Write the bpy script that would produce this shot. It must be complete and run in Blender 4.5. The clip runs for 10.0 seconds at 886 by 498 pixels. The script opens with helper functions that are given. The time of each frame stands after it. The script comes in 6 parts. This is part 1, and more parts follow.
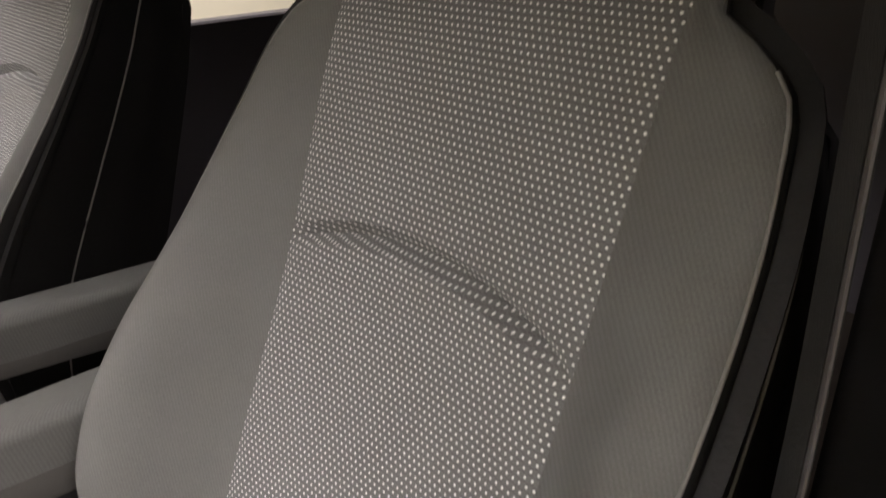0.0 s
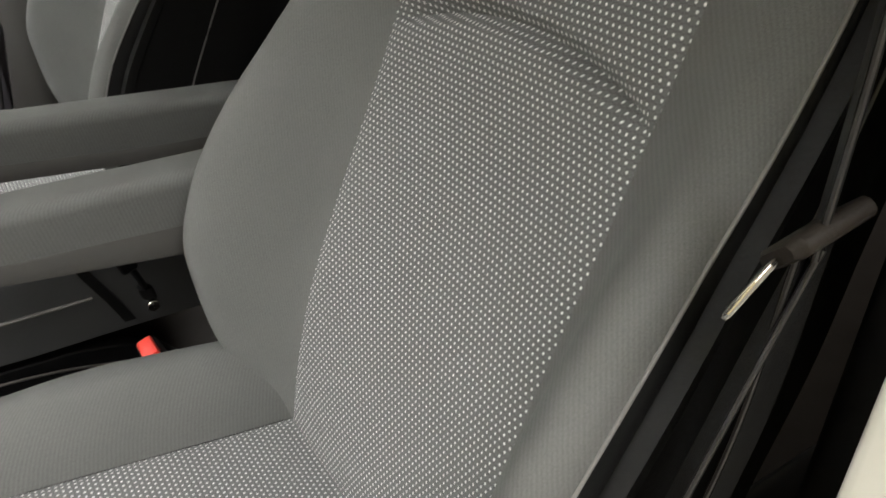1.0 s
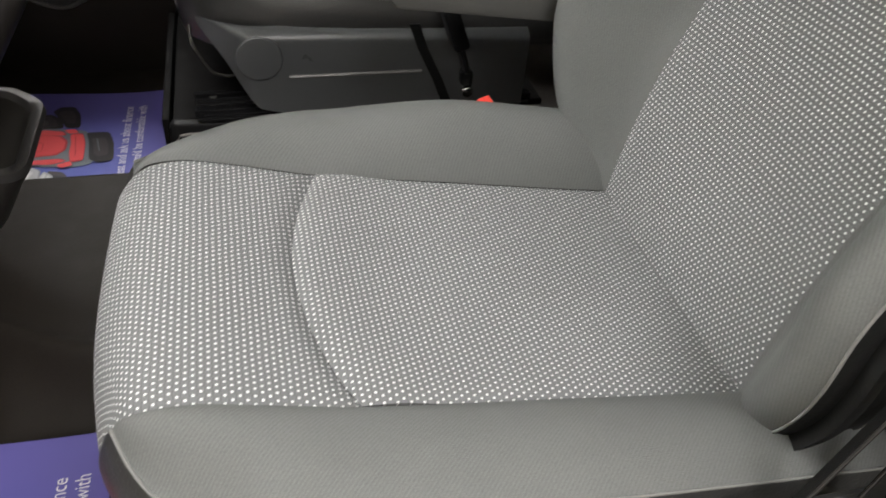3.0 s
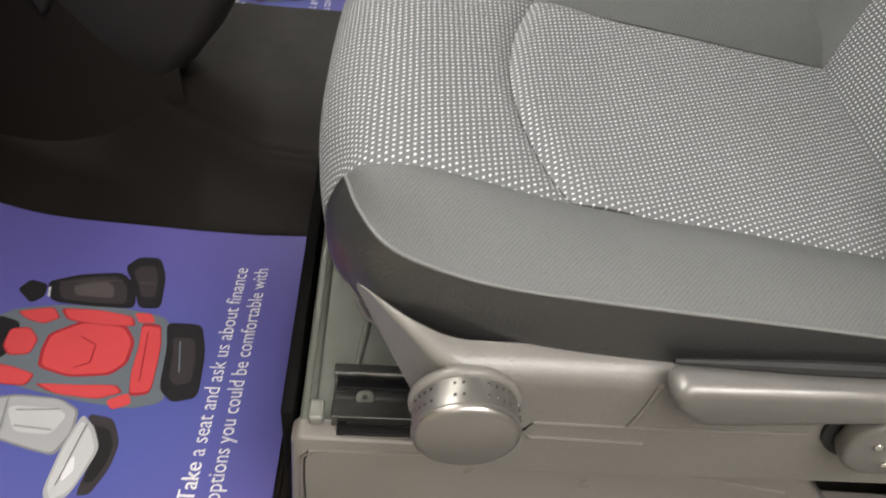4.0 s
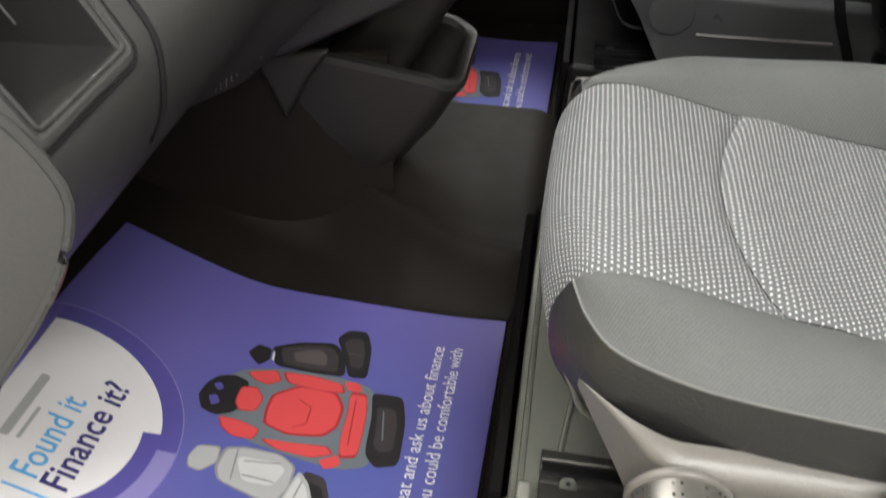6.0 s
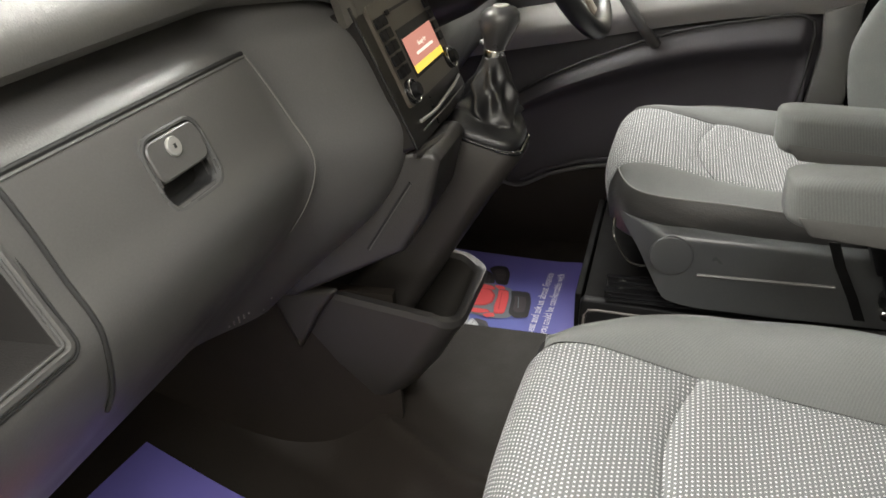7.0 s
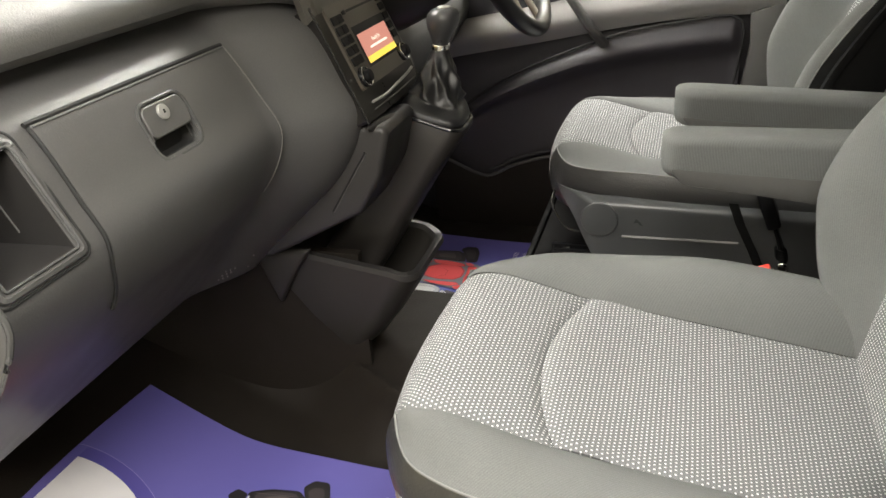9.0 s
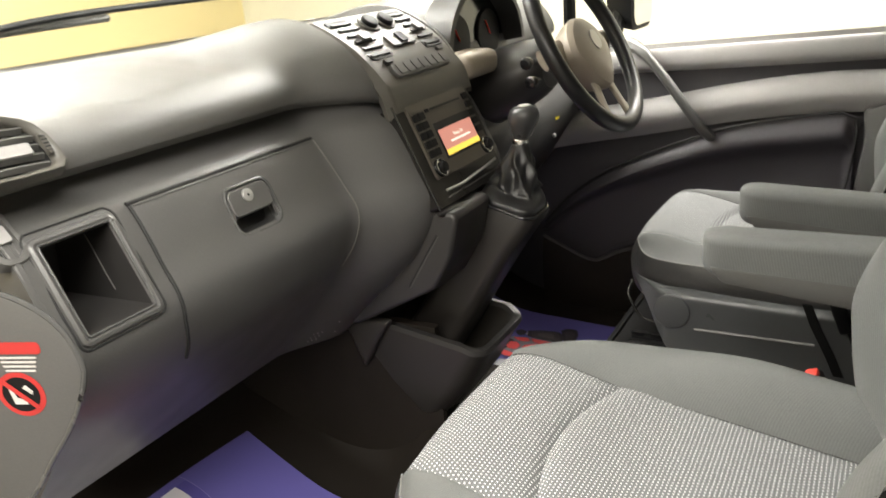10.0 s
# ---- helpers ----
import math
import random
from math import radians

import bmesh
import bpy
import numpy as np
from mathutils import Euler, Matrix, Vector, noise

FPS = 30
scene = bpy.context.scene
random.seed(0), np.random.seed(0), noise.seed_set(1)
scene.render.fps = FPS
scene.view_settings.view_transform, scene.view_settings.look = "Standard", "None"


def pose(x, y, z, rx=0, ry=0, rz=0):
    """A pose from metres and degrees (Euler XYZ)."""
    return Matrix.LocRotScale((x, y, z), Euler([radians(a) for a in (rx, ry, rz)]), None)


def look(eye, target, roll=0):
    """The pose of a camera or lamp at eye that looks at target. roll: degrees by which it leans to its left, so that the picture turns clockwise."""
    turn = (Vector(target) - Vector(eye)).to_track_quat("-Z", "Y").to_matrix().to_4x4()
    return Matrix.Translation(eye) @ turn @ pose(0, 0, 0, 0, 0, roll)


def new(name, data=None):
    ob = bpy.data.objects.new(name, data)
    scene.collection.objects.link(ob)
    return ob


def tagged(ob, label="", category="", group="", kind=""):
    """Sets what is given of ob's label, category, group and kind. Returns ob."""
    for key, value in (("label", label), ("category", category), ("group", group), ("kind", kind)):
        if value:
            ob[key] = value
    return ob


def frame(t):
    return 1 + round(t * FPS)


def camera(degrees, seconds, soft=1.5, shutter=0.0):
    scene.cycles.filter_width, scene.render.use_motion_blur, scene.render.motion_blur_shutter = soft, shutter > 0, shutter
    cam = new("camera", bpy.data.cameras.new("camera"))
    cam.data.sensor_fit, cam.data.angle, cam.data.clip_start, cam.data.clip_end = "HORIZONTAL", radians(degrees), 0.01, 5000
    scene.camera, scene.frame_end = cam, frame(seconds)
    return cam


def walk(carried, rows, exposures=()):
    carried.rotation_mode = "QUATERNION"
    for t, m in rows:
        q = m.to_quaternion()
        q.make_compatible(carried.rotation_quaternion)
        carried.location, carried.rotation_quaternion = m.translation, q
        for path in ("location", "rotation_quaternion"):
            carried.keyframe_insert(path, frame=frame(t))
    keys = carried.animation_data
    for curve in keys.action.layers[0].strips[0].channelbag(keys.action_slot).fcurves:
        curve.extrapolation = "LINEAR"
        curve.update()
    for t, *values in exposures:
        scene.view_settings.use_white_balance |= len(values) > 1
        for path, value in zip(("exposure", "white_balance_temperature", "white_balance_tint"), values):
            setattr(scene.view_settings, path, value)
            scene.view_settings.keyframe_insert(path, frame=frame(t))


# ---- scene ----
cam = camera(59.3, 10.0, shutter=0.22)
PATH = [
    (0, (0.296, -0.127, 1.017), (1.527, 1.202, 0.171), -0.6),
    (0.5, (0.293, -0.158, 0.954), (1.387, 1.218, -0.001), 0.5),
    (1, (0.272, -0.184, 0.932), (1.222, 1.231, -0.114), 1.0),
    (1.5, (0.237, -0.201, 0.914), (1.048, 1.242, -0.208), 1.4),
    (2, (0.196, -0.217, 0.896), (0.884, 1.243, -0.285), 2.0),
    (2.2, (0.174, -0.228, 0.893), (0.833, 1.236, -0.3), 3.0),
    (3.3, (0.066, -0.272, 0.835), (0.421, 1.199, -0.473), 5.7),
    (3.5, (0.05, -0.284, 0.823), (0.345, 1.171, -0.518), 6.2),
    (4, (0.014, -0.323, 0.789), (0.164, 1.061, -0.647), 7.5),
    (4.5, (-0.012, -0.353, 0.77), (0.016, 0.959, -0.739), 7.2),
    (5, (-0.025, -0.364, 0.777), (-0.088, 0.928, -0.748), 5.7),
    (5.5, (-0.036, -0.365, 0.793), (-0.191, 0.968, -0.691), 3.2),
    (6, (-0.044, -0.358, 0.845), (-0.293, 1.127, -0.473), -0.0),
    (6.2, (-0.036, -0.352, 0.873), (-0.324, 1.213, -0.338), -1.1),
    (7.3, (0.151, -0.305, 0.937), (-0.492, 1.363, 0.04), -3.9),
    (7.5, (0.18, -0.297, 0.929), (-0.524, 1.346, 0.032), -4.9),
    (8, (0.208, -0.348, 0.934), (-0.511, 1.288, 0.036), -6.6),
    (8.5, (0.222, -0.449, 0.934), (-0.393, 1.231, 0.041), -6.1),
    (9, (0.254, -0.508, 0.938), (-0.317, 1.191, 0.052), -4.3),
    (9.5, (0.312, -0.517, 0.94), (-0.375, 1.167, 0.108), -4.6),
    (10, (0.443, -0.522, 0.972), (-0.53, 1.088, 0.295), -5.6),
]
walk(cam, [(t, look(eye, target, roll)) for t, eye, target, roll in PATH], [(0, 0.04, 6700, 20), (0.5, -0.06, 6500, 11), (1, -0.02, 6400, 10), (1.5, 0.03, 6300, 10), (2, 0.08, 6300, 10), (3.8, -0.04, 6350, 11), (5.0, -0.06, 6400, 11), (5.8, -0.02, 6250, 8), (7.5, 0.55, 6550, 8), (8.5, 0.5, 6600, 8), (10, 0.55, 6600, 8)])

# ---- world and lamps ----
world = bpy.data.worlds.new("world")
scene.world = world
world.use_nodes = True
world.node_tree.nodes["Background"].inputs[0].default_value = (1.0, 0.95, 0.86, 1)
world.node_tree.nodes["Background"].inputs[1].default_value = 0.04


def area_lamp(name, at, target, sx, sy, power, colour):
    d = bpy.data.lights.new(name, "AREA")
    d.shape, d.size, d.size_y, d.energy, d.color = "RECTANGLE", sx, sy, power, colour
    o = new(name, d)
    o.matrix_world = look(at, target)
    return o


WARM = (1.0, 0.97, 0.92)
area_lamp("workshop_lamp_door_side", (0.80, -0.98, 2.56), (0.1, 0.12, 0.4), 2.6, 0.4, 104, WARM)
# unseen fill lamp, added to brighten the door-facing valance and plinth
area_lamp("fill_lamp_outer", (0.4, -2.7, 2.45), (0.2, 0.0, 0.2), 3.0, 0.4, 50, (1.0, 0.93, 0.86))
area_lamp("workshop_lamp_front", (-1.7, 0.68, 2.6), (-0.9, 0.66, 0.5), 1.0, 2.7, 150, WARM)
area_lamp("workshop_lamp_far_side", (0.3, 2.5, 2.4), (0.2, 1.5, 0.8), 3.0, 0.6, 170, WARM)

# ---- materials ----


def material(name, colour, rough=0.5, metal=0.0, grain=0.0, scale=200.0, bump=0.0, stain=0.12, stain_scale=6.0, coat=0.0, spec=0.5):
    """A plain surface with fine grain, broad unevenness and relief."""
    m = bpy.data.materials.new(name)
    m.use_nodes = True
    nt = m.node_tree
    b = nt.nodes["Principled BSDF"]
    b.inputs["Metallic"].default_value = metal
    b.inputs["Roughness"].default_value = rough
    b.inputs["Specular IOR Level"].default_value = spec
    if coat:
        b.inputs["Coat Weight"].default_value = coat
    tc = nt.nodes.new("ShaderNodeTexCoord")
    broad = nt.nodes.new("ShaderNodeTexNoise")
    broad.inputs["Scale"].default_value = stain_scale
    broad.inputs["Detail"].default_value = 4
    nt.links.new(tc.outputs["Object"], broad.inputs["Vector"])
    fine = nt.nodes.new("ShaderNodeTexNoise")
    fine.inputs["Scale"].default_value = scale
    fine.inputs["Detail"].default_value = 3
    nt.links.new(tc.outputs["Object"], fine.inputs["Vector"])
    mixf = nt.nodes.new("ShaderNodeMath")
    mixf.operation = "MULTIPLY_ADD"
    mixf.inputs[1].default_value = stain * 2
    mixf.inputs[2].default_value = 1 - stain
    nt.links.new(broad.outputs["Fac"], mixf.inputs[0])
    mixg = nt.nodes.new("ShaderNodeMath")
    mixg.operation = "MULTIPLY_ADD"
    mixg.inputs[1].default_value = grain * 2
    mixg.inputs[2].default_value = 1 - grain
    nt.links.new(fine.outputs["Fac"], mixg.inputs[0])
    both = nt.nodes.new("ShaderNodeMath")
    both.operation = "MULTIPLY"
    nt.links.new(mixf.outputs[0], both.inputs[0])
    nt.links.new(mixg.outputs[0], both.inputs[1])
    vm = nt.nodes.new("ShaderNodeVectorMath")
    vm.operation = "SCALE"
    vm.inputs[0].default_value = colour[:3]
    nt.links.new(both.outputs[0], vm.inputs["Scale"])
    nt.links.new(vm.outputs[0], b.inputs["Base Color"])
    rub = nt.nodes.new("ShaderNodeMath")
    rub.operation = "MULTIPLY_ADD"
    rub.inputs[1].default_value, rub.inputs[2].default_value = rough * 0.5, rough * 0.75
    smear = nt.nodes.new("ShaderNodeTexNoise")
    smear.inputs["Scale"].default_value = 14
    smear.inputs["Detail"].default_value = 5
    nt.links.new(tc.outputs["Object"], smear.inputs["Vector"])
    nt.links.new(smear.outputs["Fac"], rub.inputs[0])
    nt.links.new(rub.outputs[0], b.inputs["Roughness"])
    if bump:
        bp = nt.nodes.new("ShaderNodeBump")
        bp.inputs["Strength"].default_value = bump
        bp.inputs["Distance"].default_value = 0.0006
        nt.links.new(fine.outputs["Fac"], bp.inputs["Height"])
        nt.links.new(bp.outputs[0], b.inputs["Normal"])
    return m


def dotted_fabric(name, pitch=0.0056, base=(0.112, 0.115, 0.117), dot=(0.74, 0.74, 0.74)):
    """Dark woven cloth with rows of pale raised dots, laid out in the cloth's own metres (UV)."""
    m = bpy.data.materials.new(name)
    m.use_nodes = True
    nt = m.node_tree
    b = nt.nodes["Principled BSDF"]
    b.inputs["Roughness"].default_value = 0.9
    b.inputs["Sheen Weight"].default_value = 0.05
    L = nt.links.new

    def math_node(op, a=None, c=None, va=0.0, vc=0.0):
        n = nt.nodes.new("ShaderNodeMath")
        n.operation = op
        n.inputs[0].default_value, n.inputs[1].default_value = va, vc
        if a is not None:
            L(a, n.inputs[0])
        if c is not None:
            L(c, n.inputs[1])
        return n.outputs[0]

    uv = nt.nodes.new("ShaderNodeUVMap")
    sep = nt.nodes.new("ShaderNodeSeparateXYZ")
    L(uv.outputs[0], sep.inputs[0])
    wob = nt.nodes.new("ShaderNodeTexNoise")
    wob.inputs["Scale"].default_value = 40
    L(uv.outputs[0], wob.inputs["Vector"])
    w = math_node("MULTIPLY", wob.outputs["Fac"], vc=0.25)
    u = math_node("ADD", math_node("DIVIDE", sep.outputs[1], vc=pitch * 0.92), w)
    v = math_node("ADD", math_node("DIVIDE", sep.outputs[0], vc=pitch), w)
    row = math_node("FLOOR", u)
    half = math_node("MULTIPLY", math_node("MODULO", row, vc=2.0), vc=0.5)
    fu = math_node("SUBTRACT", math_node("FRACT", u), vc=0.5)
    fv = math_node("SUBTRACT", math_node("FRACT", math_node("ADD", v, half)), vc=0.5)
    fu2 = math_node("MULTIPLY", math_node("MULTIPLY", fu, fu), vc=0.85)
    fv2 = math_node("MULTIPLY", math_node("MULTIPLY", fv, fv), vc=1.45)
    d = math_node("SQRT", math_node("ADD", fu2, fv2))
    mr = nt.nodes.new("ShaderNodeMapRange")
    mr.interpolation_type = "SMOOTHSTEP"
    mr.inputs["From Min"].default_value, mr.inputs["From Max"].default_value = 0.277, 0.105
    L(d, mr.inputs["Value"])
    rnd = nt.nodes.new("ShaderNodeTexNoise")
    rnd.inputs["Scale"].default_value = 300
    L(uv.outputs[0], rnd.inputs["Vector"])
    mix = nt.nodes.new("ShaderNodeMix")
    mix.data_type = "RGBA"
    mix.inputs["A"].default_value, mix.inputs["B"].default_value = (*base, 1), (*dot, 1)
    fac = math_node("MULTIPLY", mr.outputs[0], math_node("ADD", math_node("MULTIPLY", rnd.outputs["Fac"], vc=0.7), vc=0.55))
    fac_c = nt.nodes.new("ShaderNodeClamp")
    L(fac, fac_c.inputs[0])
    L(fac_c.outputs[0], mix.inputs["Factor"])
    weave = nt.nodes.new("ShaderNodeTexNoise")
    weave.inputs["Scale"].default_value = 1200
    L(uv.outputs[0], weave.inputs["Vector"])
    vm = nt.nodes.new("ShaderNodeVectorMath")
    vm.operation = "SCALE"
    L(mix.outputs["Result"], vm.inputs[0])
    L(math_node("ADD", math_node("MULTIPLY", weave.outputs["Fac"], vc=1.1), vc=0.45), vm.inputs["Scale"])
    # open holes of the weave between the dots of a row
    def ramp(value, lo, hi):
        n = nt.nodes.new("ShaderNodeMapRange")
        n.interpolation_type = "SMOOTHSTEP"
        n.inputs["From Min"].default_value, n.inputs["From Max"].default_value = lo, hi
        L(value, n.inputs["Value"])
        return n.outputs[0]
    gap = math_node("MULTIPLY", ramp(math_node("ABSOLUTE", fu), 0.28, 0.48), ramp(math_node("ABSOLUTE", fv), 0.34, 0.10))
    holes = nt.nodes.new("ShaderNodeVectorMath")
    holes.operation = "SCALE"
    L(vm.outputs[0], holes.inputs[0])
    L(math_node("ADD", math_node("MULTIPLY", gap, vc=-0.42), vc=1.06), holes.inputs["Scale"])
    L(holes.outputs[0], b.inputs["Base Color"])
    bp = nt.nodes.new("ShaderNodeBump")
    bp.inputs["Strength"].default_value = 0.6
    bp.inputs["Distance"].default_value = 0.0008
    L(mr.outputs[0], bp.inputs["Height"])
    L(bp.outputs[0], b.inputs["Normal"])
    return m


M = {}
M["dots"] = dotted_fabric("dotted_cloth")
M["cloth"] = material("grey_cloth", (0.100, 0.103, 0.101), 0.85, grain=0.25, scale=900, bump=0.5, stain=0.06)


def add_weave(m, cell, amount):
    """A fine mesh of raised threads."""
    nt = m.node_tree
    b = nt.nodes["Principled BSDF"]
    old = b.inputs["Base Color"].links[0].from_socket
    tc = nt.nodes.new("ShaderNodeTexCoord")
    w = nt.nodes.new("ShaderNodeTexVoronoi")
    w.inputs["Scale"].default_value = 1 / cell
    w.inputs["Randomness"].default_value = 0.7
    nt.links.new(tc.outputs["Object"], w.inputs["Vector"])
    k = nt.nodes.new("ShaderNodeMath")
    k.operation = "MULTIPLY_ADD"
    k.inputs[1].default_value, k.inputs[2].default_value = -2 * amount, 1 + amount
    nt.links.new(w.outputs["Distance"], k.inputs[0])
    vm = nt.nodes.new("ShaderNodeVectorMath")
    vm.operation = "SCALE"
    nt.links.new(old, vm.inputs[0])
    nt.links.new(k.outputs[0], vm.inputs["Scale"])
    nt.links.new(vm.outputs[0], b.inputs["Base Color"])


def add_twill(m, pitch, amount):
    """Fine slanting ribs woven into plain cloth."""
    nt = m.node_tree
    b = nt.nodes["Principled BSDF"]
    old = b.inputs["Base Color"].links[0].from_socket
    tc = nt.nodes.new("ShaderNodeTexCoord")
    w = nt.nodes.new("ShaderNodeTexWave")
    w.bands_direction = "DIAGONAL"
    w.inputs["Scale"].default_value = 2 * math.pi / (10 * pitch * math.sqrt(2))
    w.inputs["Distortion"].default_value = 0.6
    w.inputs["Detail Scale"].default_value = 0.4
    turn = nt.nodes.new("ShaderNodeVectorMath")
    turn.operation = "MULTIPLY"
    turn.inputs[1].default_value = (1, -1, 0.2)
    nt.links.new(tc.outputs["Object"], turn.inputs[0])
    nt.links.new(turn.outputs[0], w.inputs["Vector"])
    k = nt.nodes.new("ShaderNodeMath")
    k.operation = "MULTIPLY_ADD"
    k.inputs[1].default_value, k.inputs[2].default_value = 2 * amount, 1 - amount
    nt.links.new(w.outputs["Fac"], k.inputs[0])
    vm = nt.nodes.new("ShaderNodeVectorMath")
    vm.operation = "SCALE"
    nt.links.new(old, vm.inputs[0])
    nt.links.new(k.outputs[0], vm.inputs["Scale"])
    nt.links.new(vm.outputs[0], b.inputs["Base Color"])


add_weave(M["cloth"], 0.0016, 0.10)
add_twill(M["cloth"], 0.0026, 0.075)
M["band"] = material("dark_vinyl", (0.028, 0.0275, 0.027), 0.37, spec=0.7, grain=0.12, scale=380, bump=0.8, stain=0.08)
M["thread"] = material("grey_thread", (0.15, 0.15, 0.145), 0.8, grain=0.2, scale=800)
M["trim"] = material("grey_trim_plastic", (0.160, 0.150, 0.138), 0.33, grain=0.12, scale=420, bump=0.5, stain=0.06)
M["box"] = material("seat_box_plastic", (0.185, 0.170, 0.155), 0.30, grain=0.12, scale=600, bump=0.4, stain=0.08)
M["dash"] = material("dash_plastic", (0.082, 0.080, 0.078), 0.38, spec=0.55, grain=0.15, scale=450, bump=0.3, stain=0.08)
M["dashtop"] = material("dash_top_plastic", (0.082, 0.080, 0.076), 0.46, spec=0.75, grain=0.15, scale=450, bump=0.5, stain=0.08)
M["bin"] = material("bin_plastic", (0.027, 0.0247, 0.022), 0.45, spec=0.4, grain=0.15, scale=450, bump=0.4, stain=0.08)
M["satin"] = material("satin_dash_plastic", (0.070, 0.070, 0.069), 0.26, grain=0.1, scale=450, bump=0.2)
M["knob"] = material("grey_knob_plastic", (0.155, 0.148, 0.14), 0.32, metal=0.3, grain=0.1, scale=500, bump=0.2)
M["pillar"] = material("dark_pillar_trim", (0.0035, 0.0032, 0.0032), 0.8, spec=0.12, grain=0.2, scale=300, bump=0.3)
# grey for the unseen walls, chosen to hold down bounced light in the cab
M["wallgrey"] = material("grey_workshop_wall", (0.40, 0.385, 0.35), 0.8, stain=0.1, stain_scale=1.5)
M["radio"] = material("radio_black", (0.012, 0.011, 0.010), 0.30, spec=0.3, grain=0.1, scale=400, bump=0.1)
M["sill"] = material("sill_plastic", (0.029, 0.0262, 0.0236), 0.5, grain=0.15, scale=500, bump=0.4, stain=0.12)
# darker copy of the trim plastic, with the driver side's shade in its colour
M["valance"] = material("shaded_valance_plastic", (0.064, 0.066, 0.068), 0.30, grain=0.12, scale=500, bump=0.4)
# armrest cloth darkened to carry the shade of its lower side
M["armshade"] = material("shaded_arm_cloth", (0.060, 0.059, 0.056), 0.8, grain=0.2, scale=900, bump=0.4, stain=0.06)
M["radioface"] = material("radio_face_plastic", (0.080, 0.070, 0.058), 0.36, grain=0.1, scale=400, bump=0.1)
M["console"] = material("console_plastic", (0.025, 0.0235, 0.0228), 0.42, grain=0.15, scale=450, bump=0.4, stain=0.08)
M["stack"] = material("heater_panel_plastic", (0.080, 0.075, 0.066), 0.40, grain=0.12, scale=450, bump=0.3, stain=0.08)
M["hub"] = material("beige_grey_hub", (0.25, 0.215, 0.172), 0.45, grain=0.12, scale=450, bump=0.4)
M["spoke"] = material("pale_beige_spoke", (0.36, 0.32, 0.26), 0.4)
M["knobleather"] = material("gear_knob_leather", (0.040, 0.040, 0.041), 0.30, grain=0.15, scale=300, bump=0.4)
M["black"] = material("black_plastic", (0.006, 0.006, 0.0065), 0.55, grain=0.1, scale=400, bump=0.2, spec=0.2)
M["hollow"] = material("dark_pocket_plastic", (0.012, 0.012, 0.012), 0.7, grain=0.1, scale=300)
M["gloss"] = material("gloss_black", (0.01, 0.01, 0.011), 0.15, coat=0.3)
M["rubber"] = material("black_rubber_floor", (0.0145, 0.0116, 0.0092), 0.62, spec=0.2, grain=0.2, scale=350, bump=0.7, stain=0.25)
M["leather"] = material("black_leather", (0.010, 0.010, 0.011), 0.36, grain=0.15, scale=300, bump=0.5)
M["sidevinyl"] = material("black_side_vinyl", (0.010, 0.0102, 0.0104), 0.6, spec=0.12, grain=0.15, scale=300, bump=0.4)
M["housing"] = material("shifter_housing_plastic", (0.021, 0.0185, 0.0168), 0.45, grain=0.15, scale=450, bump=0.4, stain=0.1)
M["satinmetal"] = material("satin_silver_knob", (0.33, 0.315, 0.295), 0.34, metal=0.85, grain=0.05, scale=500, bump=0.1, stain=0.03)
M["lockface"] = material("pale_lock_metal", (0.36, 0.355, 0.34), 0.35, metal=0.4)
M["pale_clip"] = material("pale_clip_plastic", (0.17, 0.168, 0.15), 0.35, grain=0.08, scale=300)
M["railsteel"] = material("dark_rail_steel", (0.085, 0.083, 0.078), 0.22, metal=0.75, grain=0.1, stain=0.2)
M["chrome"] = material("bright_metal", (0.75, 0.74, 0.72), 0.18, metal=1.0)
M["silver"] = material("silver_plastic", (0.42, 0.41, 0.39), 0.35, metal=0.6)
M["steel"] = material("pressed_steel", (0.19, 0.194, 0.17), 0.26, metal=0.5, grain=0.06, stain=0.05)
M["red"] = material("red_plastic", (0.75, 0.06, 0.045), 0.4)
M["doorgrey"] = material("door_card_grey", (0.31, 0.30, 0.295), 0.45, grain=0.12, scale=450, bump=0.4)
M["doordark"] = material("door_card_dark", (0.044, 0.041, 0.047), 0.48, spec=0.4, grain=0.2, scale=400, bump=0.5)
M["paint"] = material("cream_white_paint", (0.78, 0.77, 0.70), 0.25, coat=0.4, stain=0.03)
M["wall"] = material("workshop_wall", (0.78, 0.66, 0.36), 0.8, stain=0.1, stain_scale=1.5)
M["wallpale"] = material("pale_workshop_wall", (0.82, 0.80, 0.68), 0.8, stain=0.08, stain_scale=1.5)
M["concrete"] = material("concrete_floor", (0.26, 0.25, 0.235), 0.6, grain=0.2, scale=80, stain=0.25, stain_scale=2)
M["belt"] = material("belt_webbing", (0.006, 0.006, 0.006), 0.6, spec=0.15, grain=0.3, scale=700, bump=0.6)
M["headliner"] = material("headliner_cloth", (0.55, 0.53, 0.49), 0.9, grain=0.2, scale=500)

# ---- geometry helpers ----


def finish(bm, sharp=35):
    bmesh.ops.recalc_face_normals(bm, faces=bm.faces)
    lim = radians(sharp)
    for f in bm.faces:
        f.smooth = True
    for e in bm.edges:
        e.smooth = not (len(e.link_faces) == 2 and e.calc_face_angle(0) > lim)


def part(name, bm, mat, parent=None, label="", sharp=35, keep=False):
    """Links a bmesh as one mesh object, under a thing or a part."""
    if not keep:
        finish(bm, sharp)
    me = bpy.data.meshes.new(name)
    bm.to_mesh(me)
    bm.free()
    me.materials.append(mat)
    ob = new(name, me)
    if parent is not None:
        ob.parent = parent
    if label:
        ob["label"] = label
    return ob


def thing(name, label, category, at=(0, 0, 0), group="", kind=""):
    ob = new(name)
    ob.location = at
    ob.empty_display_size = 0.05
    return tagged(ob, label, category, group, kind)


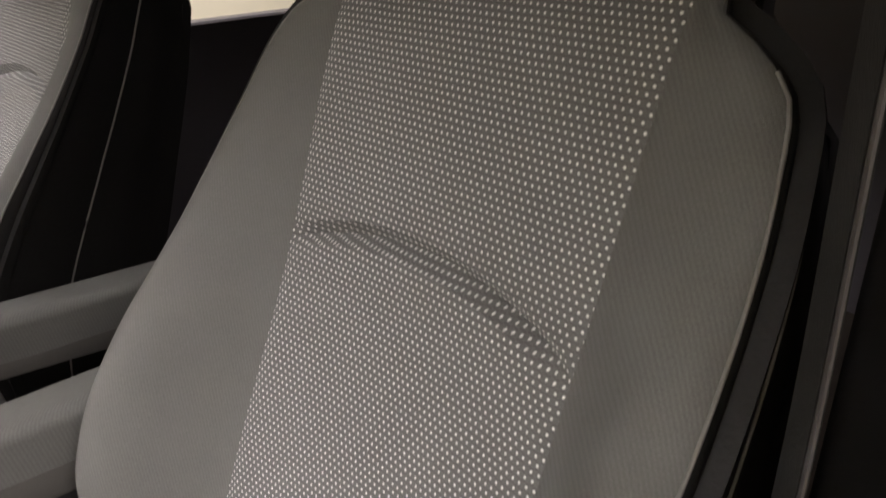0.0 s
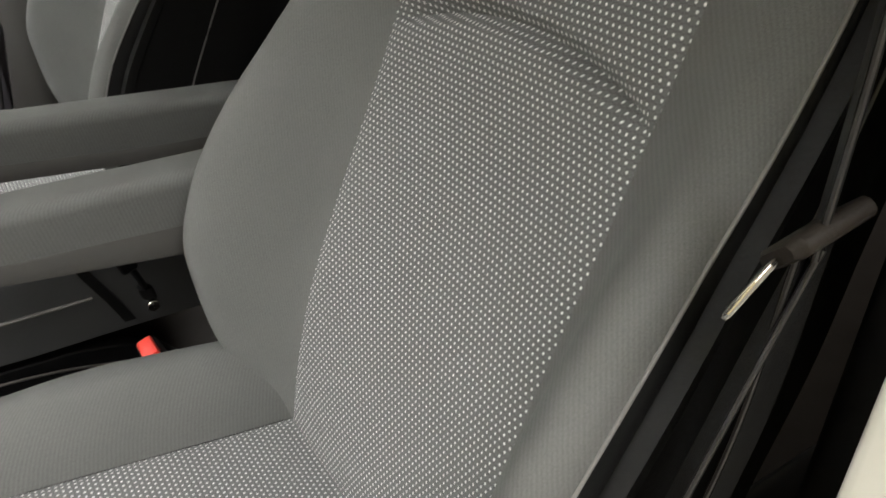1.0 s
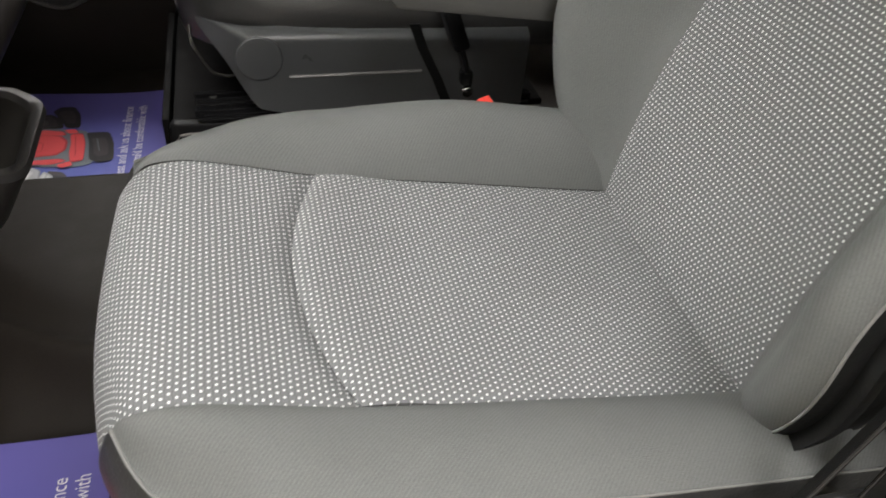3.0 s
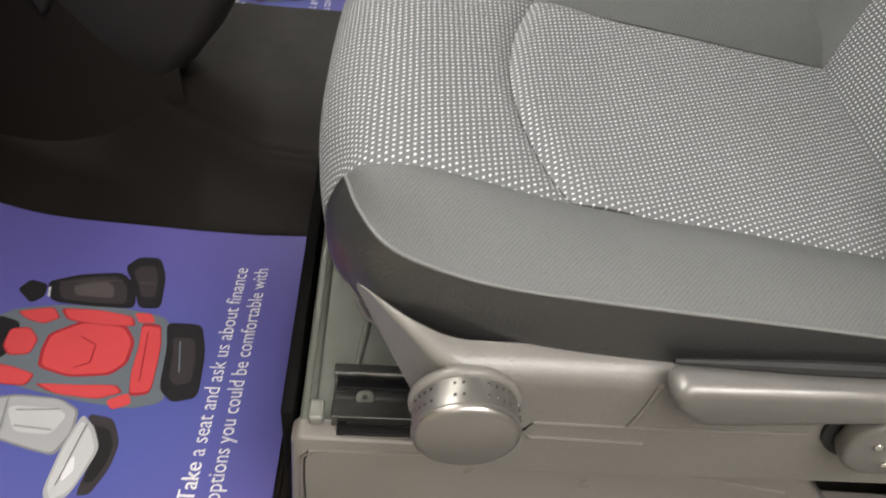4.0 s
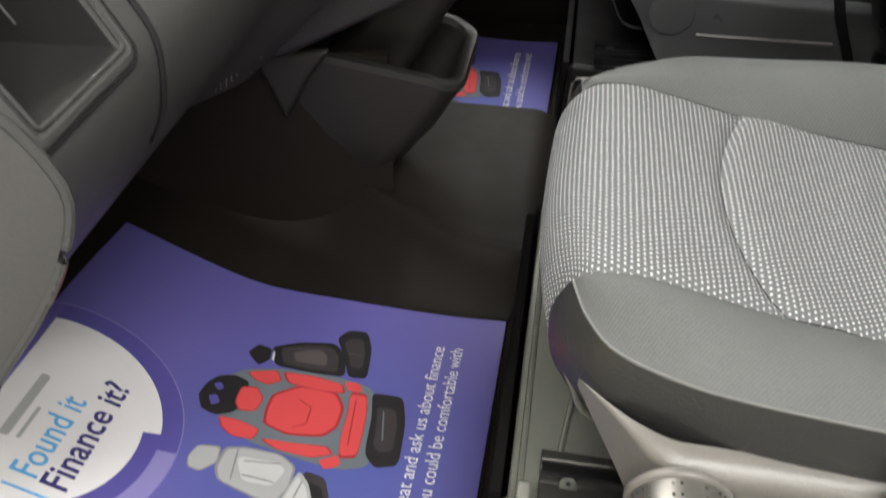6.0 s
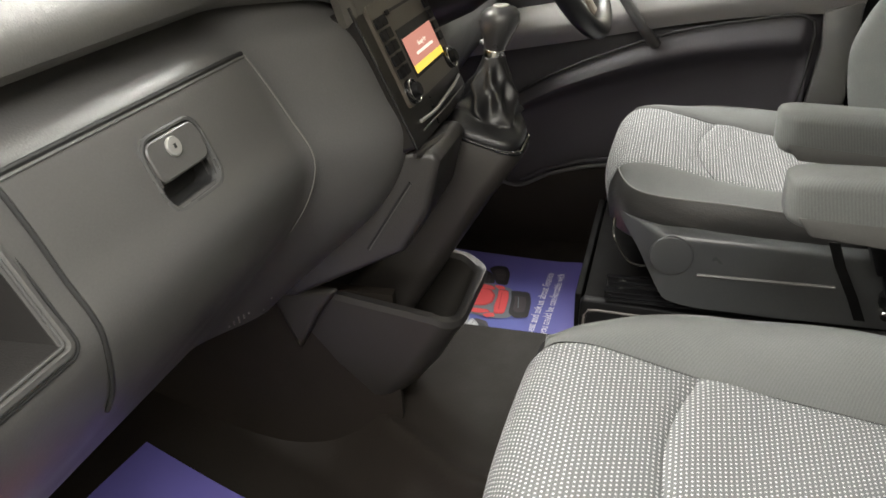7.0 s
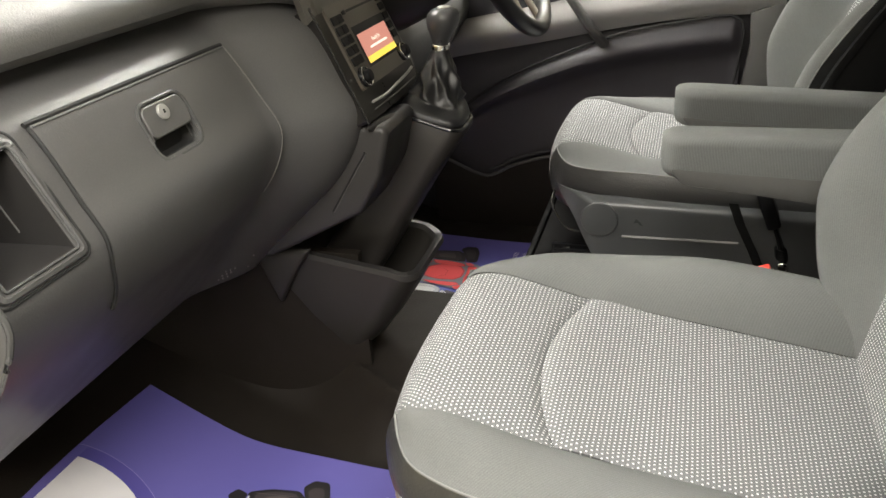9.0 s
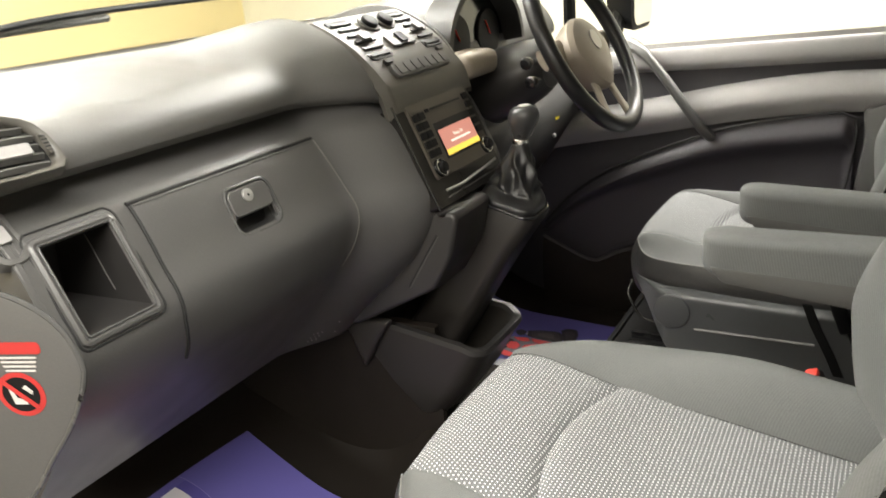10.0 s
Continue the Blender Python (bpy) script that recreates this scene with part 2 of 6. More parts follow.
def smooth(a, b, t):
    t = min(1.0, max(0.0, (t - a) / (b - a)))
    return t * t * (3 - 2 * t)


def curve(points, t):
    """A value on a smooth line through (t, value) pairs."""
    if t <= points[0][0]:
        return points[0][1]
    for n in range(len(points) - 1):
        (t0, a), (t1, b) = points[n], points[n + 1]
        if t <= t1:
            p = points[n - 1] if n else (t0 - (t1 - t0), a - (b - a))
            q = points[n + 2] if n + 2 < len(points) else (t1 + (t1 - t0), b + (b - a))
            m0 = (b - p[1]) / (t1 - p[0]) * (t1 - t0)
            m1 = (q[1] - a) / (q[0] - t0) * (t1 - t0)
            s = (t - t0) / (t1 - t0)
            return (2 * s**3 - 3 * s**2 + 1) * a + (s**3 - 2 * s**2 + s) * m0 + (3 * s**2 - 2 * s**3) * b + (s**3 - s**2) * m1
    return points[-1][1]


def spline(points, n):
    """n points along a smooth line through the given ones."""
    d = [0.0]
    for a, b in zip(points, points[1:]):
        d.append(d[-1] + max(1e-6, (Vector(b) - Vector(a)).length))
    cols = [[(s, p[k]) for s, p in zip(d, points)] for k in range(len(points[0]))]
    return [Vector([curve(c, d[-1] * i / (n - 1)) for c in cols]) for i in range(n)]


def sheet(fn, nu, nv, thick=0.012, uvfn=None, away=None, hole=None):
    """A curved panel: fn(u, v), u and v in 0..1, with a back side and closed rims. away: which way the back lies."""
    bm = bmesh.new()
    pts = [[Vector(fn(i / nu, j / nv)) for j in range(nv + 1)] for i in range(nu + 1)]
    front = [[bm.verts.new(p) for p in row] for row in pts]
    back = []
    for i in range(nu + 1):
        row = []
        for j in range(nv + 1):
            du = pts[min(nu, i + 1)][j] - pts[max(0, i - 1)][j]
            dv = pts[i][min(nv, j + 1)] - pts[i][max(0, j - 1)]
            n = du.cross(dv)
            n = n.normalized() if n.length > 1e-9 else Vector((0, 0, 1))
            if away is not None and n.dot(Vector(away)) < 0:
                n = -n
            row.append(bm.verts.new(pts[i][j] + n * thick))
        back.append(row)
    layer = bm.loops.layers.uv.new("UVMap") if uvfn else None
    idx = {}
    for i in range(nu + 1):
        for j in range(nv + 1):
            idx[front[i][j]] = idx[back[i][j]] = (i / nu, j / nv)

    def face(vs):
        f = bm.faces.new(vs)
        if layer:
            for lp in f.loops:
                lp[layer].uv = uvfn(*idx[lp.vert])

    for i in range(nu):
        for j in range(nv):
            if hole and hole((i + 0.5) / nu, (j + 0.5) / nv):
                continue
            face((front[i][j], front[i + 1][j], front[i + 1][j + 1], front[i][j + 1]))
            face((back[i][j], back[i][j + 1], back[i + 1][j + 1], back[i + 1][j]))
    for i in range(nu):
        face((front[i][0], back[i][0], back[i + 1][0], front[i + 1][0]))
        face((front[i][nv], front[i + 1][nv], back[i + 1][nv], back[i][nv]))
    for j in range(nv):
        face((front[0][j], front[0][j + 1], back[0][j + 1], back[0][j]))
        face((front[nu][j], back[nu][j], back[nu][j + 1], front[nu][j + 1]))
    return bm


def loft(rings, closed_ends=True, bm=None):
    """A skin over rings of equally many points."""
    bm = bm or bmesh.new()
    vs = [[bm.verts.new(p) for p in ring] for ring in rings]
    n = len(vs[0])
    for a, b in zip(vs, vs[1:]):
        for k in range(n):
            bm.faces.new((a[k], a[(k + 1) % n], b[(k + 1) % n], b[k]))
    if closed_ends:
        bm.faces.new(vs[0][::-1])
        bm.faces.new(vs[-1])
    return bm


def tube(points, radius, sides=10, bm=None, flat=1.0, up=None):
    """A round or flattened rod along points."""
    pts = [Vector(p) for p in points]
    rings = []
    for k, p in enumerate(pts):
        d = (pts[min(len(pts) - 1, k + 1)] - pts[max(0, k - 1)]).normalized()
        ref = Vector(up) if up else (Vector((0, 0, 1)) if abs(d.z) < 0.9 else Vector((1, 0, 0)))
        a = d.cross(ref).normalized()
        b = a.cross(d).normalized()
        r = radius[k] if isinstance(radius, (list, tuple)) else radius
        rings.append([p + a * math.cos(t) * r + b * math.sin(t) * r * flat for t in [2 * math.pi * i / sides for i in range(sides)]])
    return loft(rings, bm=bm)


def rounded_box(sx, sy, sz, bevel=0.01, segs=3, at=(0, 0, 0), bm=None, m=None):
    own = bmesh.new()
    bmesh.ops.create_cube(own, size=1, matrix=Matrix.Diagonal((sx, sy, sz, 1)))
    if bevel:
        bmesh.ops.bevel(own, geom=own.edges[:], offset=bevel, segments=segs, profile=0.5, affect="EDGES")
    bmesh.ops.transform(own, matrix=(m if m is not None else Matrix.Translation(at)), verts=own.verts)
    if bm is None:
        return own
    me = bpy.data.meshes.new("tmp")
    own.to_mesh(me)
    own.free()
    bm.from_mesh(me)
    bpy.data.meshes.remove(me)
    return bm


def extrude_profile(poly, depth, axis, at, bevel=0.0, segs=2):
    """A flat outline (pairs) pushed along an axis. axis 'y': pairs are x, z; 'x': y, z; 'z': x, y."""
    def place(a, b, c):
        return {"y": (a, c, b), "x": (c, a, b), "z": (a, b, c)}[axis]
    bm = loft([[place(a, b, at) for a, b in poly], [place(a, b, at + depth) for a, b in poly]])
    if bevel:
        bmesh.ops.recalc_face_normals(bm, faces=bm.faces)
        es = [e for e in bm.edges if len(e.link_faces) == 2 and e.calc_face_angle(0) > radians(40)]
        bmesh.ops.bevel(bm, geom=es, offset=bevel, segments=segs, profile=0.5, affect="EDGES", clamp_overlap=True)
    return bm


def disc(radius, depth, m, bevel=0.003, segs=40):
    bm = bmesh.new()
    bmesh.ops.create_cone(bm, cap_ends=True, segments=segs, radius1=radius, radius2=radius, depth=depth)
    if bevel:
        es = [e for e in bm.edges if e.calc_face_angle(0) > radians(40)]
        bmesh.ops.bevel(bm, geom=es, offset=bevel, segments=3, profile=0.5, affect="EDGES")
    bmesh.ops.transform(bm, matrix=m, verts=bm.verts)
    return bm


def round_rect(w, h, r, n=6):
    out = []
    for cx, cy, a0 in ((w / 2 - r, h / 2 - r, 0), (-w / 2 + r, h / 2 - r, 90), (-w / 2 + r, -h / 2 + r, 180), (w / 2 - r, -h / 2 + r, 270)):
        for k in range(n + 1):
            a = radians(a0 + 90 * k / n)
            out.append((cx + r * math.cos(a), cy + r * math.sin(a)))
    return out

# ---- the two front seats ----
PAD = [(-0.038, 0.328), (-0.045, 0.35), (-0.047, 0.375), (-0.036, 0.408), (-0.008, 0.432), (0.03, 0.437), (0.07, 0.429), (0.15, 0.409), (0.3, 0.385), (0.48, 0.357), (0.56, 0.35)]
PAD_LINE = spline(PAD, 161)
PAD_LEN = [0.0]
for _a, _b in zip(PAD_LINE, PAD_LINE[1:]):
    PAD_LEN.append(PAD_LEN[-1] + (_b - _a).length)
PAD_TOTAL = PAD_LEN[-1]


def pad_at(s):
    k = min(len(PAD_LEN) - 2, max(0, int(np.searchsorted(PAD_LEN, s)) - 1))
    f = (s - PAD_LEN[k]) / (PAD_LEN[k + 1] - PAD_LEN[k])
    return PAD_LINE[k].lerp(PAD_LINE[k + 1], f)


CREASE_S = next(PAD_LEN[k] for k, p in enumerate(PAD_LINE) if p[0] > 0.15)


def pad_bow(x, y):
    """The front edge runs back towards the corners."""
    return x + (0.016 if y < 0 else 0.005) * (y / 0.15) ** 2 * smooth(0.0, -0.045, x)


PAD_TOP = [(pad_bow(p[0], -0.15), p[1]) for k, p in enumerate(PAD_LINE) if p[0] > -0.03 and p[1] > 0.420 or p[0] > 0.1][::3] + [(0.57, 0.349)]
PAD_EDGE = [(-0.0165, 0.153), (-0.006, 0.176), (0.013, 0.203), (0.044, 0.222), (0.088, 0.239), (0.16, 0.250), (0.3, 0.254), (0.56, 0.249)]
BACK_FOOT, BACK_LEAN = (0.468, 0.335), radians(18.8)
BACK_TOP = 0.72
BACK_EDGE = [(0.0, 0.185), (0.05, 0.220), (0.10, 0.244), (0.16, 0.255), (0.25, 0.256), (0.33, 0.255), (0.40, 0.250), (0.47, 0.246), (0.53, 0.240), (0.58, 0.232), (0.617, 0.222), (0.632, 0.210), (0.648, 0.188), (0.660, 0.166), (0.72, 0.152)]
BACK_INSERT = [(0.0, 0.148), (0.2, 0.148), (0.42, 0.148), (0.6, 0.151), (0.72, 0.148)]
BACK_CREST = [(0.0, 0.01), (0.04, 0.035), (0.085, 0.068), (0.14, 0.096), (0.175, 0.110), (0.21, 0.114), (0.262, 0.111), (0.325, 0.095), (0.381, 0.074), (0.455, 0.046), (0.536, 0.020), (0.59, 0.008), (0.64, -0.008), (0.66, -0.015), (0.72, -0.045)]
BACK_BELLY = [(0.0, -0.005), (0.1, 0.012), (0.2, 0.018), (0.42, 0.004), (0.6, 0.0), (0.66, -0.008), (0.72, -0.035)]


def pad_crease(y):
    return CREASE_S - 0.036 * (1 - (y / 0.15) ** 2)


def pad_insert(u, v, rear):
    y = (v - 0.5) * 0.30
    c = pad_crease(y)
    s = c + u * (PAD_TOTAL - c) if rear else u * c
    p = pad_at(s)
    dip = 0.007 * math.exp(-(((s - c) / 0.007) ** 2)) * smooth(0.15, 0.134, abs(y)) + 0.004 * math.exp(-(((0.15 - abs(y)) / 0.006) ** 2))
    puff = 0.004 * math.exp(-(((s - c - 0.03) / 0.03) ** 2)) if rear else 0.0
    dish = 0.006 * (1 - (y / 0.15) ** 2) * smooth(0.02, 0.2, p[0])
    return Vector((pad_bow(p[0], y), y, p[1] - dip + puff - dish))


def pad_insert_uv(u, v, rear):
    y = (v - 0.5) * 0.30
    c = pad_crease(y)
    return (y, c + u * (PAD_TOTAL - c) if rear else u * c)


PIPING_Z = [(-0.0165, 0.422), (-0.006, 0.413), (0.013, 0.408), (0.04, 0.407), (0.09, 0.410), (0.16, 0.411), (0.3, 0.400), (0.48, 0.374), (0.56, 0.362)]


def pad_bolster(u, v, side, full=False):
    x = -0.0165 + 0.5765 * u**1.6
    h = curve(PAD_EDGE, x) + (0.017 if full else 0.0)
    y = 0.15 + (h - 0.15) * v
    k = (smooth(-0.03, 0.12, x) * 0.75 + 0.75 * smooth(0.12, 0.34, x)) * (1.0 if full else 0.38)
    z = curve(PAD_TOP, x)
    z += (curve(PIPING_Z, x) - z) * smooth(0.0, 1.0, v) ** 1.2
    if full:
        x -= 0.003 * smooth(0.12, -0.02, x)
    return Vector((x, side * y, z + 0.036 * k * math.sin(math.pi * v**0.9) - 0.003 * math.exp(-((v / 0.05) ** 2))))


def pad_edge_point(u, side, full=False):
    return pad_bolster(u, 1.0, side, full)


BAND_FRONT = [(0.0, 0.0), (0.07, 0.005), (0.31, 0.0138), (0.6, 0.0143), (0.85, 0.010), (1.0, 0.004)]


def pad_band(u, v, side, full=False):
    """The side band hangs from the piping and turns the front corner."""
    t = u**1.3
    flip = Vector((1, side, 1))
    p = pad_edge_point(t, side, full) * flip
    q = (pad_edge_point(min(1, t + 0.012), side, full) - pad_edge_point(max(0, t - 0.012), side, full)) * flip
    out = Vector((-q.y, q.x, 0)).normalized()
    out = Vector((-1, 0, 0)).lerp(out, smooth(0.0, 0.22, u)).normalized()
    front = smooth(0.42, 0.0, u)
    rear_tuck = 0.011 * math.sin(math.pi * min(1, v * 1.05)) - 0.010 * v**1.6
    tuck = rear_tuck * (1 - front) + curve(BAND_FRONT, v) * front
    p = Vector((p.x, p.y - 0.002 * smooth(0.05, 0.0, u), p.z + (0.318 - p.z) * v)) + out * tuck * (1 if front > 0 else min(1, (p.z - 0.318) / 0.08))
    return Vector((p.x, side * p.y, p.z))


def back_point(s, y, d):
    """A place on the backrest: s up the back, y across, d towards the sitter."""
    up = Vector((math.sin(BACK_LEAN), 0, math.cos(BACK_LEAN)))
    ahead = Vector((-math.cos(BACK_LEAN), 0, math.sin(BACK_LEAN)))
    return Vector((BACK_FOOT[0], y, BACK_FOOT[1])) + up * s + ahead * d


BACK_CREASE = 0.440


def back_crease(a):
    return BACK_CREASE + 0.032 * (1 - a * a)


def back_insert(u, v, upper):
    a = v * 2 - 1
    c = back_crease(a)
    s = c + u * (BACK_TOP - c) if upper else u * c
    y = a * curve(BACK_INSERT, s)
    d = curve(BACK_BELLY, s) - 0.014 * math.exp(-(((s - c) / 0.007) ** 2)) * (1 - abs(a) ** 10) + 0.003 * math.exp(-(((s - c + 0.018) / 0.014) ** 2)) * (1 - abs(a) ** 4) - 0.003 * math.exp(-(((1 - abs(a)) / 0.04) ** 2)) - 0.012 * (1 - a * a) * smooth(0.0, 0.2, s) * smooth(0.6, 0.3, s)
    return back_point(s, y, d)


def back_insert_uv(u, v, upper):
    a = v * 2 - 1
    c = back_crease(a)
    s = c + u * (BACK_TOP - c) if upper else u * c
    return (a * curve(BACK_INSERT, s), s)


def back_rim(s):
    """How far ahead the seam between wing and side panel lies."""
    return curve(BACK_CREST, s) - 0.014 - 0.028 * smooth(0.55, 0.25, s) * smooth(-0.02, 0.10, s)


def back_bolster(u, v, side):
    """The wing climbs from the middle panel to a rounded crest and turns over to the seam."""
    s = BACK_TOP * u
    i, h = curve(BACK_INSERT, s), curve(BACK_EDGE, s)
    h = max(h, i + 0.004)
    turn = min(0.022, 0.45 * (h - i))
    belly, rim = curve(BACK_BELLY, s), back_rim(s)
    crest = curve(BACK_CREST, s)
    y0, deep = h - 0.946 * turn, (crest - rim) / 1.323
    if v < 0.5:
        w = v / 0.5
        y = i + (y0 - i) * w
        d = belly + (crest - belly) * math.sin(math.pi / 2 * w) ** 1.8 - 0.003 * math.exp(-((v / 0.05) ** 2))
    else:
        a = 1.9 * (v - 0.5) / 0.5
        y = y0 + turn * math.sin(a)
        d = crest - deep + deep * math.cos(a)
    return back_point(s, side * y, d)


def back_side(u, v, side):
    s = BACK_TOP * u
    p = back_bolster(u, 1.0, side)
    h = abs(p.y)
    rim = back_rim(s)
    d = rim + (-0.135 - rim) * v
    y = h + 0.003 * abs(math.sin(math.pi * v * 2.4)) - 0.02 * v - 0.12 * max(0, s - 0.54) * v
    return back_point(s, side * y, d)


def back_shell(u, v):
    s = BACK_TOP * u
    h = max(0.08, curve(BACK_EDGE, s) - 0.02)
    a = v * 2 - 1
    return back_point(s, a * h, -0.135 - 0.015 * (1 - a * a))


def cushion_parts(seat, full_side=0):
    """full_side: the side (1 or -1) whose bolster is fuller."""
    for rear, nu in ((False, 34), (True, 44)):
        part("seat_insert", sheet(lambda u, v: pad_insert(u, v, rear), nu, 30, 0.006, lambda u, v: pad_insert_uv(u, v, rear), away=(0.35, 0, -1)), M["dots"], seat, "grey cloth panel with pale woven dots")
    for side in (1, -1):
        full = side == full_side
        part("seat_bolster", sheet(lambda u, v: pad_bolster(u, v, side, full), 40, 16, 0.002, away=(0, 0, -1)), M["cloth"], seat, "plain grey cloth bolster")
        part("seat_side_band", sheet(lambda u, v: pad_band(u, v, side, full), 76, 14, 0.004, away=(0.4, -side, 0)), M["band"], seat, "smooth dark vinyl side band")
        part("piping", tube([pad_edge_point(k / 50, side, full) + Vector((0, 0, 0.0008)) for k in range(51)], 0.0014, 8), M["thread"], seat)
    part("cushion_core", rounded_box(0.50, 0.40, 0.05, 0.015, 2, (0.28, 0, 0.325)), M["black"], seat)


WING = 0.78


def back_parts(seat, shift=0.0):
    off = Vector((shift, 0, 0))
    for upper, nu in ((False, 40), (True, 26)):
        part("backrest_insert", sheet(lambda u, v: back_insert(u, v, upper) + off, nu, 28, 0.02, lambda u, v: back_insert_uv(u, v, upper), away=(1, 0, -0.3)), M["dots"], seat, "grey cloth panel with pale woven dots")
    for side in (1, -1):
        part("backrest_bolster", sheet(lambda u, v: back_bolster(u, v * WING, side) + off, 60, 26, 0.015, away=(1, 0, -0.3)), M["cloth"], seat, "plain grey cloth side wing")
        part("backrest_edge", sheet(lambda u, v: back_bolster(u, WING + (1 - WING) * v, side) + off, 60, 14, 0.012, away=(1, 0, -0.3)), M["sidevinyl"], seat, "black vinyl edge of the wing")
        part("backrest_side", sheet(lambda u, v: back_side(u, v, side) + off, 50, 16, 0.01, away=(0, -side, 0)), M["sidevinyl"], seat, "black vinyl side panel")
        part("piping", tube([back_bolster(0.02 + 0.86 * k / 50, WING, side) + off + Vector((-0.0006, 0, 0)) for k in range(51)], 0.0013, 8), M["thread"], seat)
        part("piping", tube([back_side(0.02 + 0.86 * k / 50, 0.40, side) + off + Vector((0, side * 0.001, 0)) for k in range(51)], 0.0013, 8), M["thread"], seat)
    part("backrest_shell", sheet(lambda u, v: back_shell(u, v) + off, 20, 12, 0.012, away=(-1, 0, 0)), M["black"], seat)


def armrest(seat, side, ahead=0.0, deep=0.06, sag=0.0):
    """A padded fold-down armrest hinged at the backrest's inner side."""
    x0, x1, y0, y1 = 0.226 - ahead, 0.62, 0.278, 0.338
    rings = []
    for k in range(25):
        f = (k / 24) ** 1.4
        x = x0 + (x1 - x0) * f
        grow = math.sqrt(max(0.0, 1 - (1 - min(1, (x - x0) / 0.032)) ** 2))
        top, low = 0.592, 0.528 - deep * smooth(0.0, 0.75, f)
        h = (top - low) / 2 * (0.66 + 0.34 * grow)
        zc = (top + low) / 2 + 0.004 * (1 - grow) - sag * f
        w = (y1 - y0) / 2 * (0.5 + 0.5 * grow)
        rings.append([(x, side * ((y0 + y1) / 2 + a), zc + b) for a, b in round_rect(2 * w, 2 * h, min(w, h) * 0.5, 5)])
    arm = part("armrest", loft(rings), M["cloth"], seat, "padded grey cloth armrest folded down", sharp=60)
    part("armrest_pivot", disc(0.022, 0.012, Matrix.Translation((0.56, side * 0.277, 0.545)) @ Matrix.Rotation(radians(90), 4, "X")), M["black"], arm)
    # added skin over the lower half; its dark colour paints the side's shade
    lower = [(x0 + 0.012, 0.545), (x0 + 0.03, 0.522), (0.44, 0.527 - 0.8 * deep - 0.5 * sag), (0.60, 0.526 - deep - sag), (0.60, 0.543 - sag), (0.44, 0.539 - 0.5 * sag), (x0 + 0.03, 0.547)]
    part("armrest_shade", extrude_profile(lower, side * (y1 - y0 + 0.001), "y", side * (y0 - 0.0005), 0.004, 2), M["armshade"], arm, "added lower armrest skin, coloured dark for the shaded side")


def trim_shape(side_y, side):
    """The plastic valance beside a seat: upper rim curves up at the front to a point."""
    top = [(-0.004, 0.366), (0.015, 0.367), (0.044, 0.370), (0.08, 0.369), (0.2, 0.366), (0.34, 0.362), (0.5, 0.355)]
    low = [(-0.004, 0.358), (0.011, 0.338), (0.034, 0.312), (0.052, 0.284), (0.08, 0.245), (0.2, 0.233), (0.34, 0.232), (0.5, 0.23)]

    def fn(u, v):
        x = -0.004 + 0.504 * u**1.5
        a, b = curve(top, x), curve(low, x)
        roll = 0.016 * smooth(0.0, 0.125, a - b)
        front = 0.072 * (1 - smooth(-0.03, 0.075, x)) / (1 - smooth(-0.03, 0.075, -0.004))
        if v < 0.3:
            t = math.pi / 2 * v / 0.3
            return Vector((x, side * (side_y - front - 1.4 * roll * (1 - math.sin(t))), a - roll * (1 - math.cos(t))))
        return Vector((x, side * (side_y - front), a - roll + (b - a + roll) * (v - 0.3) / 0.7))
    return fn


